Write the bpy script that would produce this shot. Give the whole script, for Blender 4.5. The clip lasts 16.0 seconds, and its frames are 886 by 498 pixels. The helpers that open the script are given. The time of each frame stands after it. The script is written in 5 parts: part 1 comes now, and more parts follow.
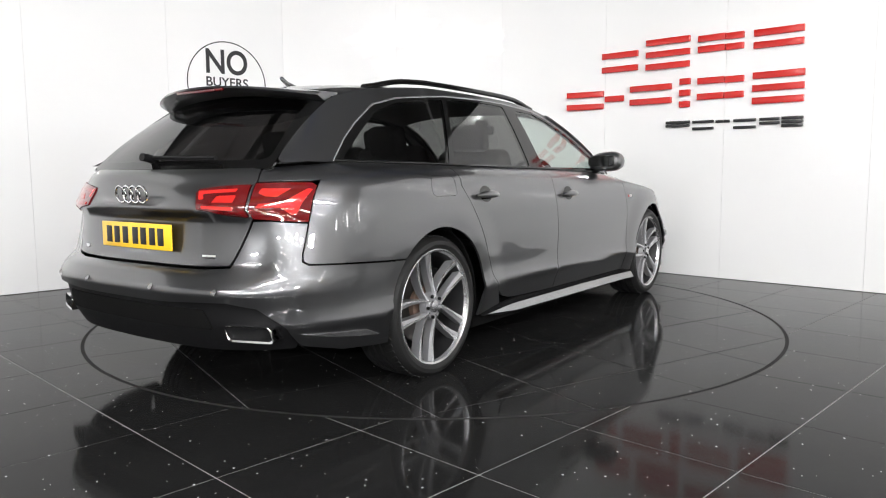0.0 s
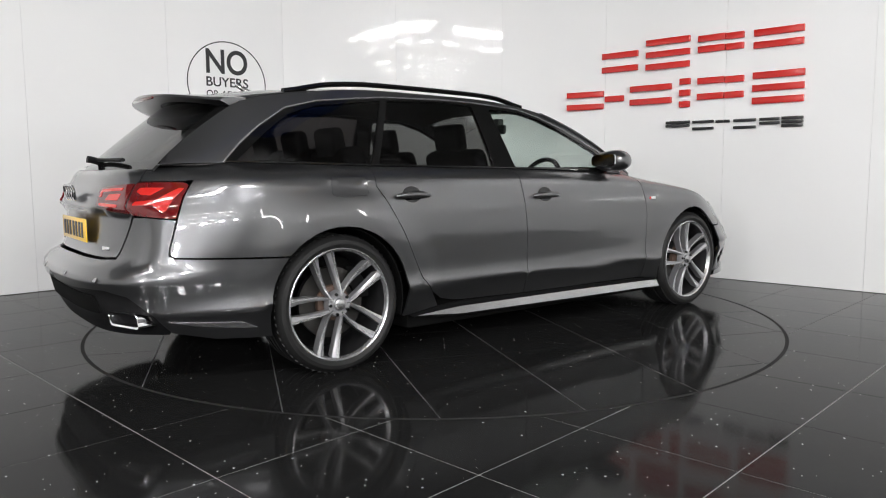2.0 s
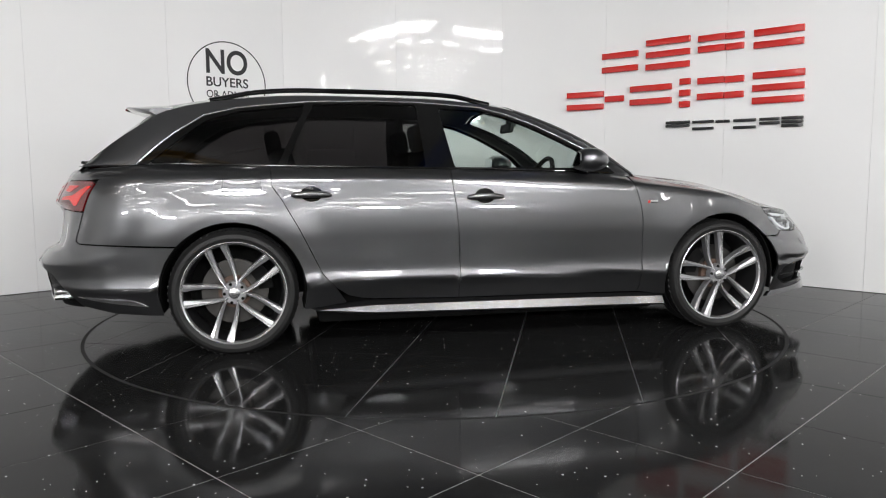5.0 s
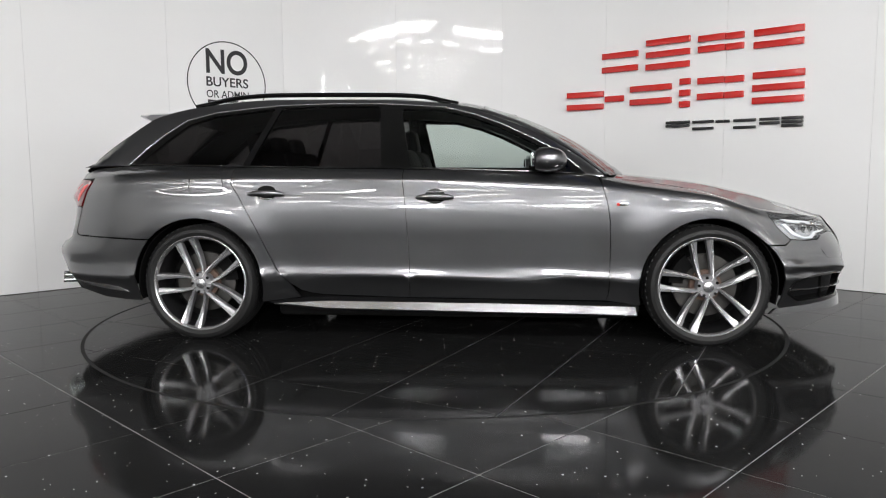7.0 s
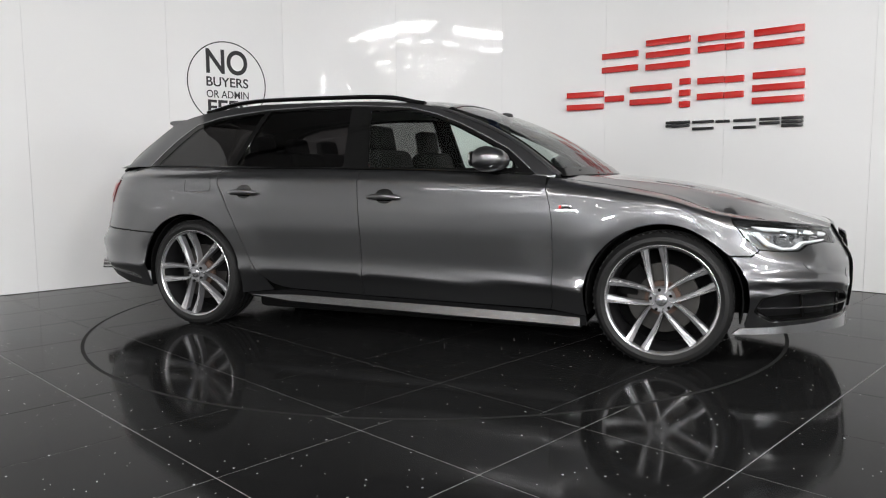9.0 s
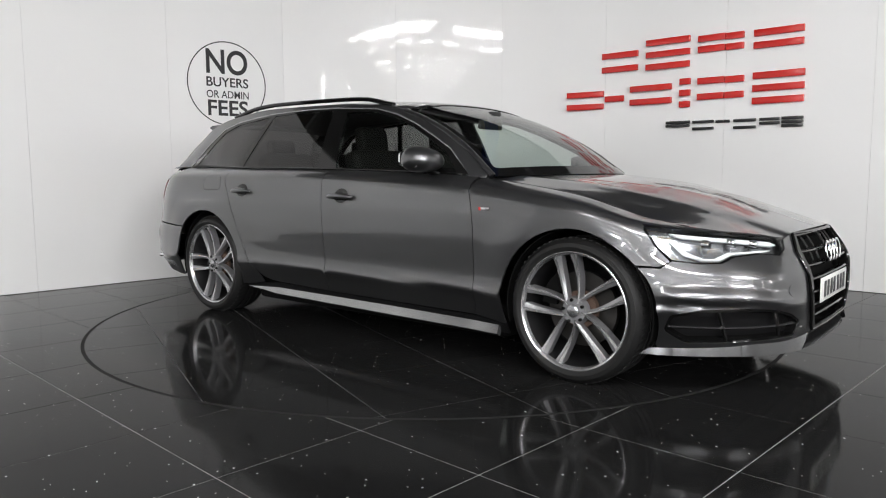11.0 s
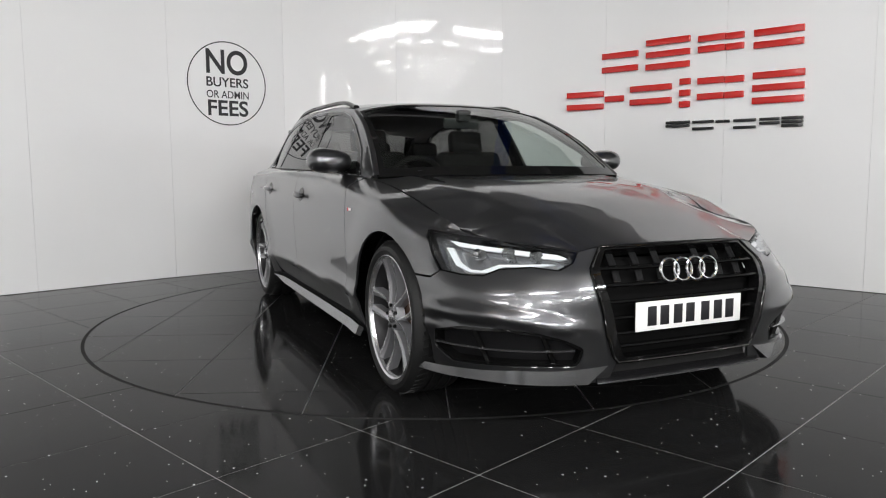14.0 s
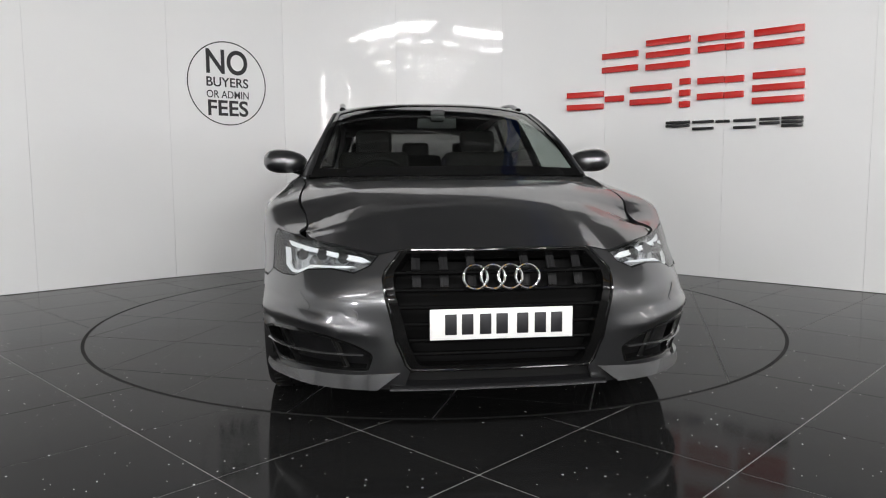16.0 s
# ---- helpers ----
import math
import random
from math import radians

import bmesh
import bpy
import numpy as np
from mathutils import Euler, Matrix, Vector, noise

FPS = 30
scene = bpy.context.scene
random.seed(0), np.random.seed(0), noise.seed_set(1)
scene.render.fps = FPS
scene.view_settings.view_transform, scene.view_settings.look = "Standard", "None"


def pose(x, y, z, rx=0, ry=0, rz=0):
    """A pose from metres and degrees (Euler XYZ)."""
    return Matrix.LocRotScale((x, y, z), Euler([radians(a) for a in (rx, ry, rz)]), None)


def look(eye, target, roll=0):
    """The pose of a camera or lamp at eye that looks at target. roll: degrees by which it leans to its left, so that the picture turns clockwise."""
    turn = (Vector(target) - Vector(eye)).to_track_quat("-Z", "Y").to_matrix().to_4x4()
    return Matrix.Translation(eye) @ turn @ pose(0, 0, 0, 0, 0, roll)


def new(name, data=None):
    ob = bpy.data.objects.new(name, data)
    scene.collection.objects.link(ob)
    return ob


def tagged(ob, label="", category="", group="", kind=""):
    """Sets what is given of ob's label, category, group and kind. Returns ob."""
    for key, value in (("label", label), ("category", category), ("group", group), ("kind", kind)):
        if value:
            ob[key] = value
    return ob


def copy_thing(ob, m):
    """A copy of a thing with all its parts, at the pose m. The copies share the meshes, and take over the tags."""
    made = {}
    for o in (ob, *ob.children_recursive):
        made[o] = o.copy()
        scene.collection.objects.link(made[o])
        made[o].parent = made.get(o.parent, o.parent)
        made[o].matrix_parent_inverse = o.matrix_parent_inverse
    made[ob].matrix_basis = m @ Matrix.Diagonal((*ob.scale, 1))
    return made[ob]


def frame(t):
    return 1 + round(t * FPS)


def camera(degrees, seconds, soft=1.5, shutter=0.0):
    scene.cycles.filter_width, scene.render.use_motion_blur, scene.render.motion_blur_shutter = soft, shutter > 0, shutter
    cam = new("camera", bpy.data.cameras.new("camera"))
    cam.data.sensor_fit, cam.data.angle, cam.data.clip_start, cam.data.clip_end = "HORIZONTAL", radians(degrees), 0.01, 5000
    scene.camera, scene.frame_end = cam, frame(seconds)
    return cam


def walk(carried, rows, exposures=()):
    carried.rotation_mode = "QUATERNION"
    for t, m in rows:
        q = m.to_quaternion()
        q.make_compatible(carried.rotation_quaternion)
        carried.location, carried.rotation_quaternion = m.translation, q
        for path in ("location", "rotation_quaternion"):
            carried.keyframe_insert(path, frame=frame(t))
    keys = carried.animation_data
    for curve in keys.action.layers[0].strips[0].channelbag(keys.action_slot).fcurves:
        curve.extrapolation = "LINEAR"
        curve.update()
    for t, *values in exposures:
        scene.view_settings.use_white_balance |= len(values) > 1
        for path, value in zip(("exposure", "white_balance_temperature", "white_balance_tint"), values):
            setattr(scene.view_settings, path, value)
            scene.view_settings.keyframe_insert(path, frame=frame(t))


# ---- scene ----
cam = camera(62.48, 16.0, soft=1.1)


def turned(yaw, pitch, roll, eye):
    a, b = radians(yaw), radians(pitch)
    way = Vector((math.sin(a) * math.cos(b), math.cos(a) * math.cos(b), -math.sin(b)))
    return look(eye, Vector(eye) + way, roll)


EYE = turned(0.564, 6.049, -0.304, (0.0, -5.074, 0.984))
walk(cam, [(0.0, EYE), (16.0, EYE)], exposures=[(0.0, 0.78), (0.5, 0.72), (1.0, 0.59), (1.5, 0.48), (2.0, 0.40), (3.0, 0.34), (12.5, 0.27), (13.5, 0.10), (14.0, 0.20), (15.0, 0.33), (15.5, 0.34), (16.0, 0.18)])


def heading(t):
    """Degrees by which the table has turned at t seconds."""
    s = (t - 8) / 8
    return -14.07 - 69.02 * s - 0.635 * s * s + 0.125 * s ** 3


# ---- light ----
world = bpy.data.worlds.new("hall_air")
world.use_nodes = True
world.node_tree.nodes["Background"].inputs[0].default_value = (0.9, 0.95, 1.0, 1)
world.node_tree.nodes["Background"].inputs[1].default_value = 0.01
scene.world = world
# panel lamps of the hall: x, y, height, tilt towards the white wall, watts, length
TUBES = [(-4.2, -7.0, 4.5, 50, 60, 2.3), (0.0, -7.0, 4.5, 50, 90, 2.3), (4.2, -7.0, 4.5, 50, 170, 2.3),
         (-6.0, -11.0, 2.7, 82, 150, 0.9), (-2.4, -11.7, 2.9, 80, 140, 0.9), (0.6, -11.7, 2.9, 80, 135, 0.9), (3.4, -11.7, 2.9, 80, 115, 0.9), (6.2, -11.7, 2.9, 80, 120, 0.9)]
# ceiling battens: rows across the hall, and the places along each row
BATTENS = [(y, x) for y in (-20.6, -17.6, -14.6, -12.6, -9.8, -7.2) for x in (-6.2, -3.7, -1.2, 1.3, 3.8, 6.3)]


# ---- materials ----
def material(name, colour, rough=0.5, metal=0.0, vary=0.0, scale=8.0, bump=0.0, bump_scale=60.0, coat=0.0, coat_rough=0.03, emit=0.0, spec=0.5, rough_vary=0.0, coat_ior=1.5):
    m = bpy.data.materials.new(name)
    m.use_nodes = True
    nt = m.node_tree
    b = nt.nodes["Principled BSDF"]
    b.inputs["Base Color"].default_value = (*colour, 1)
    b.inputs["Roughness"].default_value = rough
    b.inputs["Metallic"].default_value = metal
    b.inputs["Specular IOR Level"].default_value = spec
    b.inputs["Coat Weight"].default_value = coat
    b.inputs["Coat Roughness"].default_value = coat_rough
    b.inputs["Coat IOR"].default_value = coat_ior
    if emit:
        b.inputs["Emission Color"].default_value = (*colour, 1)
        b.inputs["Emission Strength"].default_value = emit
    co = nt.nodes.new("ShaderNodeTexCoord")
    if vary or rough_vary:
        n = nt.nodes.new("ShaderNodeTexNoise")
        n.inputs["Scale"].default_value = scale
        n.inputs["Detail"].default_value = 6
        nt.links.new(co.outputs["Object"], n.inputs["Vector"])
        if vary:
            r = nt.nodes.new("ShaderNodeMapRange")
            r.inputs["To Min"].default_value = 1 - vary
            r.inputs["To Max"].default_value = 1 + vary
            nt.links.new(n.outputs["Fac"], r.inputs["Value"])
            x = nt.nodes.new("ShaderNodeVectorMath")
            x.operation = "SCALE"
            x.inputs[0].default_value = colour
            nt.links.new(r.outputs["Result"], x.inputs["Scale"])
            nt.links.new(x.outputs[0], b.inputs["Base Color"])
        if rough_vary:
            r = nt.nodes.new("ShaderNodeMapRange")
            r.inputs["To Min"].default_value = max(0, rough - rough_vary)
            r.inputs["To Max"].default_value = rough + rough_vary
            nt.links.new(n.outputs["Fac"], r.inputs["Value"])
            nt.links.new(r.outputs["Result"], b.inputs["Roughness"])
    if bump:
        n = nt.nodes.new("ShaderNodeTexNoise")
        n.inputs["Scale"].default_value = bump_scale
        n.inputs["Detail"].default_value = 3
        nt.links.new(co.outputs["Object"], n.inputs["Vector"])
        k = nt.nodes.new("ShaderNodeBump")
        k.inputs["Strength"].default_value = bump
        k.inputs["Distance"].default_value = 0.002
        nt.links.new(n.outputs["Fac"], k.inputs["Height"])
        nt.links.new(k.outputs[0], b.inputs["Normal"])
    return m


def glass(name, tint, gloss_rough=0.0):
    """Tinted pane: clear straight-through light under a fresnel gloss."""
    m = bpy.data.materials.new(name)
    m.use_nodes = True
    nt = m.node_tree
    nt.nodes.remove(nt.nodes["Principled BSDF"])
    out = nt.nodes["Material Output"]
    t = nt.nodes.new("ShaderNodeBsdfTransparent")
    t.inputs[0].default_value = (*tint, 1)
    g = nt.nodes.new("ShaderNodeBsdfGlossy")
    g.inputs["Roughness"].default_value = gloss_rough
    f = nt.nodes.new("ShaderNodeLayerWeight")
    f.inputs["Blend"].default_value = 0.5
    p = nt.nodes.new("ShaderNodeMath")
    p.operation = "POWER"
    p.inputs[1].default_value = 4.0
    nt.links.new(f.outputs["Facing"], p.inputs[0])
    r = nt.nodes.new("ShaderNodeMapRange")
    r.inputs["To Min"].default_value = 0.05
    nt.links.new(p.outputs[0], r.inputs["Value"])
    mix = nt.nodes.new("ShaderNodeMixShader")
    nt.links.new(r.outputs["Result"], mix.inputs[0])
    nt.links.new(t.outputs[0], mix.inputs[1])
    nt.links.new(g.outputs[0], mix.inputs[2])
    nt.links.new(mix.outputs[0], out.inputs[0])
    return m


def tile_material(name):
    """Polished black porcelain with pale dust specks and faint smears."""
    m = material(name, (0.012, 0.012, 0.013), rough=0.085, rough_vary=0.04, scale=2.5, spec=0.065)
    nt = m.node_tree
    b = nt.nodes["Principled BSDF"]
    g = nt.nodes.new("ShaderNodeNewGeometry")
    v = nt.nodes.new("ShaderNodeTexVoronoi")
    v.voronoi_dimensions = "2D"
    v.inputs["Scale"].default_value = 22
    nt.links.new(g.outputs["Position"], v.inputs["Vector"])
    sel = nt.nodes.new("ShaderNodeSeparateColor")
    nt.links.new(v.outputs["Color"], sel.inputs[0])
    size = nt.nodes.new("ShaderNodeMapRange")
    size.inputs["From Min"].default_value, size.inputs["From Max"].default_value = 0.84, 1.0
    size.inputs["To Min"].default_value, size.inputs["To Max"].default_value = 0.0, 0.085
    nt.links.new(sel.outputs[0], size.inputs["Value"])
    lt = nt.nodes.new("ShaderNodeMath")
    lt.operation = "LESS_THAN"
    nt.links.new(v.outputs["Distance"], lt.inputs[0])
    nt.links.new(size.outputs["Result"], lt.inputs[1])
    mx = nt.nodes.new("ShaderNodeMix")
    mx.data_type = "RGBA"
    nz = nt.nodes.new("ShaderNodeTexNoise")
    nz.inputs["Scale"].default_value = 1.3
    nz.inputs["Detail"].default_value = 8
    nt.links.new(g.outputs["Position"], nz.inputs["Vector"])
    rmp = nt.nodes.new("ShaderNodeMapRange")
    rmp.inputs["To Min"].default_value, rmp.inputs["To Max"].default_value = 0.008, 0.018
    nt.links.new(nz.outputs["Fac"], rmp.inputs["Value"])
    nt.links.new(rmp.outputs["Result"], mx.inputs[6])
    mx.inputs[7].default_value = (0.75, 0.75, 0.74, 1)
    nt.links.new(lt.outputs[0], mx.inputs[0])
    nt.links.new(mx.outputs[2], b.inputs["Base Color"])
    return m


M = {
    "paint": material("grey_metallic_paint", (0.098, 0.099, 0.103), rough=0.3, metal=0.9, coat=1.0, coat_rough=0.006, vary=0.05, scale=900, coat_ior=1.65),
    "black_gloss": material("gloss_black_trim", (0.004, 0.004, 0.004), rough=0.07, spec=0.5, vary=0.1),
    "black_plastic": material("black_grained_plastic", (0.007, 0.007, 0.0075), rough=0.5, spec=0.14, bump=0.3, bump_scale=900, vary=0.15),
    "rubber": material("tyre_rubber", (0.010, 0.010, 0.010), rough=0.55, spec=0.3, bump=0.3, bump_scale=300, vary=0.2, scale=20),
    "alloy": material("machined_alloy", (0.62, 0.62, 0.63), rough=0.26, metal=0.9, vary=0.06, scale=40),
    "alloy_grey": material("grey_painted_alloy", (0.30, 0.30, 0.31), rough=0.32, metal=0.6, vary=0.08, coat=0.6),
    # barrel colour darkened to hold the shade behind the spokes
    "barrel": material("shaded_rim_barrel", (0.022, 0.022, 0.023), rough=0.4, metal=0.5, vary=0.1),
    "steel": material("brake_steel", (0.06, 0.058, 0.055), rough=0.4, metal=0.9, vary=0.15, scale=60),
    "rust": material("rusty_iron", (0.09, 0.055, 0.04), rough=0.8, vary=0.35, scale=50),
    "chrome": material("bright_chrome", (0.82, 0.82, 0.83), rough=0.06, metal=1.0, vary=0.02),
    "satin_dark": material("satin_grey_metal", (0.34, 0.34, 0.345), rough=0.22, metal=0.9, vary=0.05),
    "blade": material("satin_grey_blade", (0.105, 0.106, 0.11), rough=0.17, metal=0.9, vary=0.05, coat=1.0),
    "slat": material("satin_black_slat", (0.005, 0.005, 0.005), rough=0.14, spec=0.35, vary=0.1),
    "satin": material("satin_aluminium", (0.42, 0.42, 0.43), rough=0.27, metal=0.9, vary=0.05),
    "dark": material("dark_lining", (0.005, 0.005, 0.005), rough=0.9, spec=0.08, vary=0.2),
    "seat": material("black_seat_leather", (0.007, 0.0065, 0.006), rough=0.7, spec=0.1, bump=0.3, bump_scale=200, vary=0.15),
    "cabin": material("dark_cabin_plastic", (0.022, 0.022, 0.022), rough=0.6, bump=0.2, bump_scale=300, vary=0.15),
    "headlining": material("grey_headlining", (0.16, 0.155, 0.15), rough=0.9, vary=0.1),
    "red_lens": material("red_lens", (0.42, 0.012, 0.012), rough=0.05, coat=1.0, vary=0.15, scale=30),
    "red_dark": material("deep_red_lens", (0.10, 0.004, 0.005), rough=0.05, coat=1.0, vary=0.2, scale=30),
    # a faint glow is put into this red, though nothing here is lit
    "red_bright": material("red_faint_glow", (0.48, 0.018, 0.015), rough=0.12, coat=1.0, emit=0.06),
    "plate_y": material("yellow_plate", (0.85, 0.52, 0.02), rough=0.3, coat=0.5, vary=0.03),
    "plate_w": material("white_plate", (0.82, 0.82, 0.8), rough=0.3, coat=0.5, vary=0.03),
    "ink": material("black_ink", (0.01, 0.01, 0.012), rough=0.45, vary=0.1),
    "lamp_glass": glass("clear_lamp_cover", (0.93, 0.95, 0.96)),
    "led": material("daytime_led", (0.85, 0.86, 0.87), rough=0.25),
    "reflector": material("lamp_reflector", (0.68, 0.68, 0.69), rough=0.18, metal=0.9, vary=0.1),
    "mirror": material("mirror_glass", (0.85, 0.86, 0.87), rough=0.01, metal=1.0),
    "glass_dark": glass("privacy_glass", (0.16, 0.155, 0.155)),
    "glass_clear": glass("clear_green_glass", (0.78, 0.84, 0.81)),
    "wall": material("white_gloss_panel", (0.80, 0.80, 0.795), rough=0.4, vary=0.02, scale=1.5, bump=0.25, bump_scale=5.0, coat=1.0, coat_rough=0.04, spec=0.1),
    "joint": material("wall_joint", (0.6, 0.6, 0.6), rough=0.5, vary=0.1),
    "tile": tile_material("black_polished_tile"),
    "grout": material("pale_grout", (0.37, 0.37, 0.36), rough=0.8, vary=0.2, scale=30),
    "gap": material("black_gap", (0.004, 0.004, 0.004), rough=0.9, vary=0.2),
    "sign_red": material("red_acrylic", (0.55, 0.018, 0.014), rough=0.25, vary=0.04, coat=0.3),
    "sign_black": material("black_acrylic", (0.012, 0.012, 0.013), rough=0.3, vary=0.1, coat=0.3),
    "vinyl": material("black_vinyl", (0.02, 0.02, 0.022), rough=0.4, vary=0.1),
    "hall_wall": material("hall_cladding", (0.62, 0.62, 0.61), rough=0.7, vary=0.2, scale=1.0, bump=0.2, bump_scale=8),
    "hall_mid": material("grey_hall_cladding", (0.72, 0.72, 0.71), rough=0.7, vary=0.2, scale=1.0, bump=0.2, bump_scale=8),
    "hall_dark": material("dark_hall_cladding", (0.09, 0.09, 0.095), rough=0.7, vary=0.2, scale=1.0, bump=0.2, bump_scale=8),
    "hall_roof": material("hall_roof_lining", (0.30, 0.30, 0.30), rough=0.8, vary=0.2, scale=1.0, bump=0.2, bump_scale=8),
    "beam_blue": material("blue_painted_steel", (0.02, 0.07, 0.32), rough=0.4, vary=0.15),
    "beam_grey": material("grey_painted_steel", (0.3, 0.3, 0.3), rough=0.5, vary=0.15),
    "beam_yellow": material("yellow_painted_steel", (0.5, 0.28, 0.03), rough=0.45, vary=0.15),
    "tube": material("lamp_tube", (1.0, 0.98, 0.95), rough=0.4, emit=5.0),
    "batten": material("fluorescent_tube", (1.0, 0.99, 0.97), rough=0.4, emit=45.0),
    "lamp_white": material("white_lamp_housing", (0.75, 0.75, 0.75), rough=0.4, vary=0.05),
}


# ---- small mesh tools ----
def smoothstep(a, b, x):
    t = min(1.0, max(0.0, (x - a) / (b - a)))
    return t * t * (3 - 2 * t)


def curve(*pts):
    """A smooth function of one variable through a few points."""
    xs = [float(p[0]) for p in pts]
    ys = [float(p[1]) for p in pts]
    n = len(xs)
    d = [(ys[i + 1] - ys[i]) / (xs[i + 1] - xs[i]) for i in range(n - 1)]
    m = [d[0]] + [0.0 if d[i - 1] * d[i] <= 0 else 2 * d[i - 1] * d[i] / (d[i - 1] + d[i]) for i in range(1, n - 1)] + [d[-1]]

    def f(x):
        if x <= xs[0]:
            return ys[0]
        if x >= xs[-1]:
            return ys[-1]
        lo, hi = 0, n - 1
        while hi - lo > 1:
            mid = (lo + hi) // 2
            if xs[mid] <= x:
                lo = mid
            else:
                hi = mid
        h = xs[hi] - xs[lo]
        t = (x - xs[lo]) / h
        return ((1 + 2 * t) * (1 - t) ** 2 * ys[lo] + t * (1 - t) ** 2 * h * m[lo] + t * t * (3 - 2 * t) * ys[hi] + t * t * (t - 1) * h * m[hi])
    return f


def part(name, bm, mat, parent=None, label="", smooth=30):
    """Links a bmesh as one mesh object, under a thing or a part."""
    me = bpy.data.meshes.new(name)
    bmesh.ops.recalc_face_normals(bm, faces=bm.faces)
    for f in bm.faces:
        f.smooth = True
    for e in bm.edges:
        e.smooth = len(e.link_faces) == 2 and e.calc_face_angle(0) < radians(smooth)
    bm.to_mesh(me)
    bm.free()
    return link(name, me, mat, parent, label)


def link(name, me, mat, parent=None, label=""):
    if mat and not me.materials:
        me.materials.append(M[mat])
    ob = new(name, me)
    if parent:
        ob.parent = parent
    if label:
        ob["label"] = label
    return ob


def empty(name, parent=None):
    ob = new(name)
    ob.empty_display_size = 0.1
    if parent:
        ob.parent = parent
    return ob


def box(bm, size, m=None, bevel=0.0, seg=2):
    t = bmesh.new()
    bmesh.ops.create_cube(t, size=1.0)
    bmesh.ops.scale(t, vec=size, verts=t.verts)
    if bevel:
        bmesh.ops.bevel(t, geom=t.edges[:], offset=bevel, segments=seg, affect="EDGES", profile=0.5)
    if m is not None:
        bmesh.ops.transform(t, matrix=m, verts=t.verts)
    me = bpy.data.meshes.new("shape")
    t.to_mesh(me)
    t.free()
    bm.from_mesh(me)
    bpy.data.meshes.remove(me)


def cyl(bm, r1, r2, depth, m=None, seg=32, caps=True):
    r = bmesh.ops.create_cone(bm, cap_ends=caps, segments=seg, radius1=r1, radius2=r2, depth=depth)
    if m is not None:
        bmesh.ops.transform(bm, matrix=m, verts=r["verts"])
    for v in r["verts"]:
        v.tag = True


def torus(bm, big, small, m=None, seg=40, ring=10, squash=1.0):
    vs = []
    for i in range(seg):
        a = 2 * math.pi * i / seg
        for j in range(ring):
            b = 2 * math.pi * j / ring
            r = big + small * math.cos(b)
            vs.append(bm.verts.new((r * math.cos(a), r * math.sin(a), small * squash * math.sin(b))))
    for i in range(seg):
        for j in range(ring):
            bm.faces.new([vs[i * ring + j], vs[(i + 1) % seg * ring + j], vs[(i + 1) % seg * ring + (j + 1) % ring], vs[i * ring + (j + 1) % ring]])
    if m is not None:
        bmesh.ops.transform(bm, matrix=m, verts=vs)
    for v in vs:
        v.tag = True


def lathe(bm, profile, m=None, seg=48):
    """Turns a closed profile of (radius, height) about z."""
    rows = []
    for i in range(seg):
        a = 2 * math.pi * i / seg
        rows.append([bm.verts.new((r * math.cos(a), r * math.sin(a), h)) for r, h in profile])
    n = len(profile)
    for i in range(seg):
        p, q = rows[i], rows[(i + 1) % seg]
        for j in range(n):
            bm.faces.new([p[j], q[j], q[(j + 1) % n], p[(j + 1) % n]])
    vs = [v for r in rows for v in r]
    if m is not None:
        bmesh.ops.transform(bm, matrix=m, verts=vs)
    for v in vs:
        v.tag = True


def tube(bm, pts, rx, ry=None, seg=10, up=(0, 0, 1)):
    """Sweeps an ellipse along a line of points."""
    ry = ry or rx
    pts = [Vector(p) for p in pts]
    rows = []
    for i, p in enumerate(pts):
        d = (pts[min(i + 1, len(pts) - 1)] - pts[max(i - 1, 0)]).normalized()
        s = d.cross(Vector(up)).normalized()
        u = s.cross(d)
        ax = rx[i] if isinstance(rx, (list, tuple)) else rx
        ay = ry[i] if isinstance(ry, (list, tuple)) else ry
        rows.append([bm.verts.new(p + s * ax * math.cos(2 * math.pi * j / seg) + u * ay * math.sin(2 * math.pi * j / seg)) for j in range(seg)])
    for a, b in zip(rows, rows[1:]):
        for j in range(seg):
            bm.faces.new([a[j], a[(j + 1) % seg], b[(j + 1) % seg], b[j]])
    bm.faces.new(rows[0][::-1])
    bm.faces.new(rows[-1])
    for r in rows:
        for v in r:
            v.tag = True


def prism(bm, poly, z0, z1, m=None):
    """A straight prism over a flat polygon."""
    lo = [bm.verts.new((x, y, z0)) for x, y in poly]
    hi = [bm.verts.new((x, y, z1)) for x, y in poly]
    n = len(poly)
    for i in range(n):
        bm.faces.new([lo[i], lo[(i + 1) % n], hi[(i + 1) % n], hi[i]])
    bm.faces.new(lo[::-1])
    bm.faces.new(hi)
    if m is not None:
        bmesh.ops.transform(bm, matrix=m, verts=lo + hi)
    for v in lo + hi:
        v.tag = True


def inside(poly, x, y):
    c = False
    for (x0, y0), (x1, y1) in zip(poly, poly[1:] + poly[:1]):
        if (y0 > y) != (y1 > y) and x < (x1 - x0) * (y - y0) / (y1 - y0) + x0:
            c = not c
    return c


def dense(poly, step):
    out = []
    for (x0, y0), (x1, y1) in zip(poly, poly[1:] + poly[:1]):
        n = max(1, math.ceil(math.hypot(x1 - x0, y1 - y0) / step))
        out += [(x0 + (x1 - x0) * i / n, y0 + (y1 - y0) * i / n) for i in range(n)]
    return out


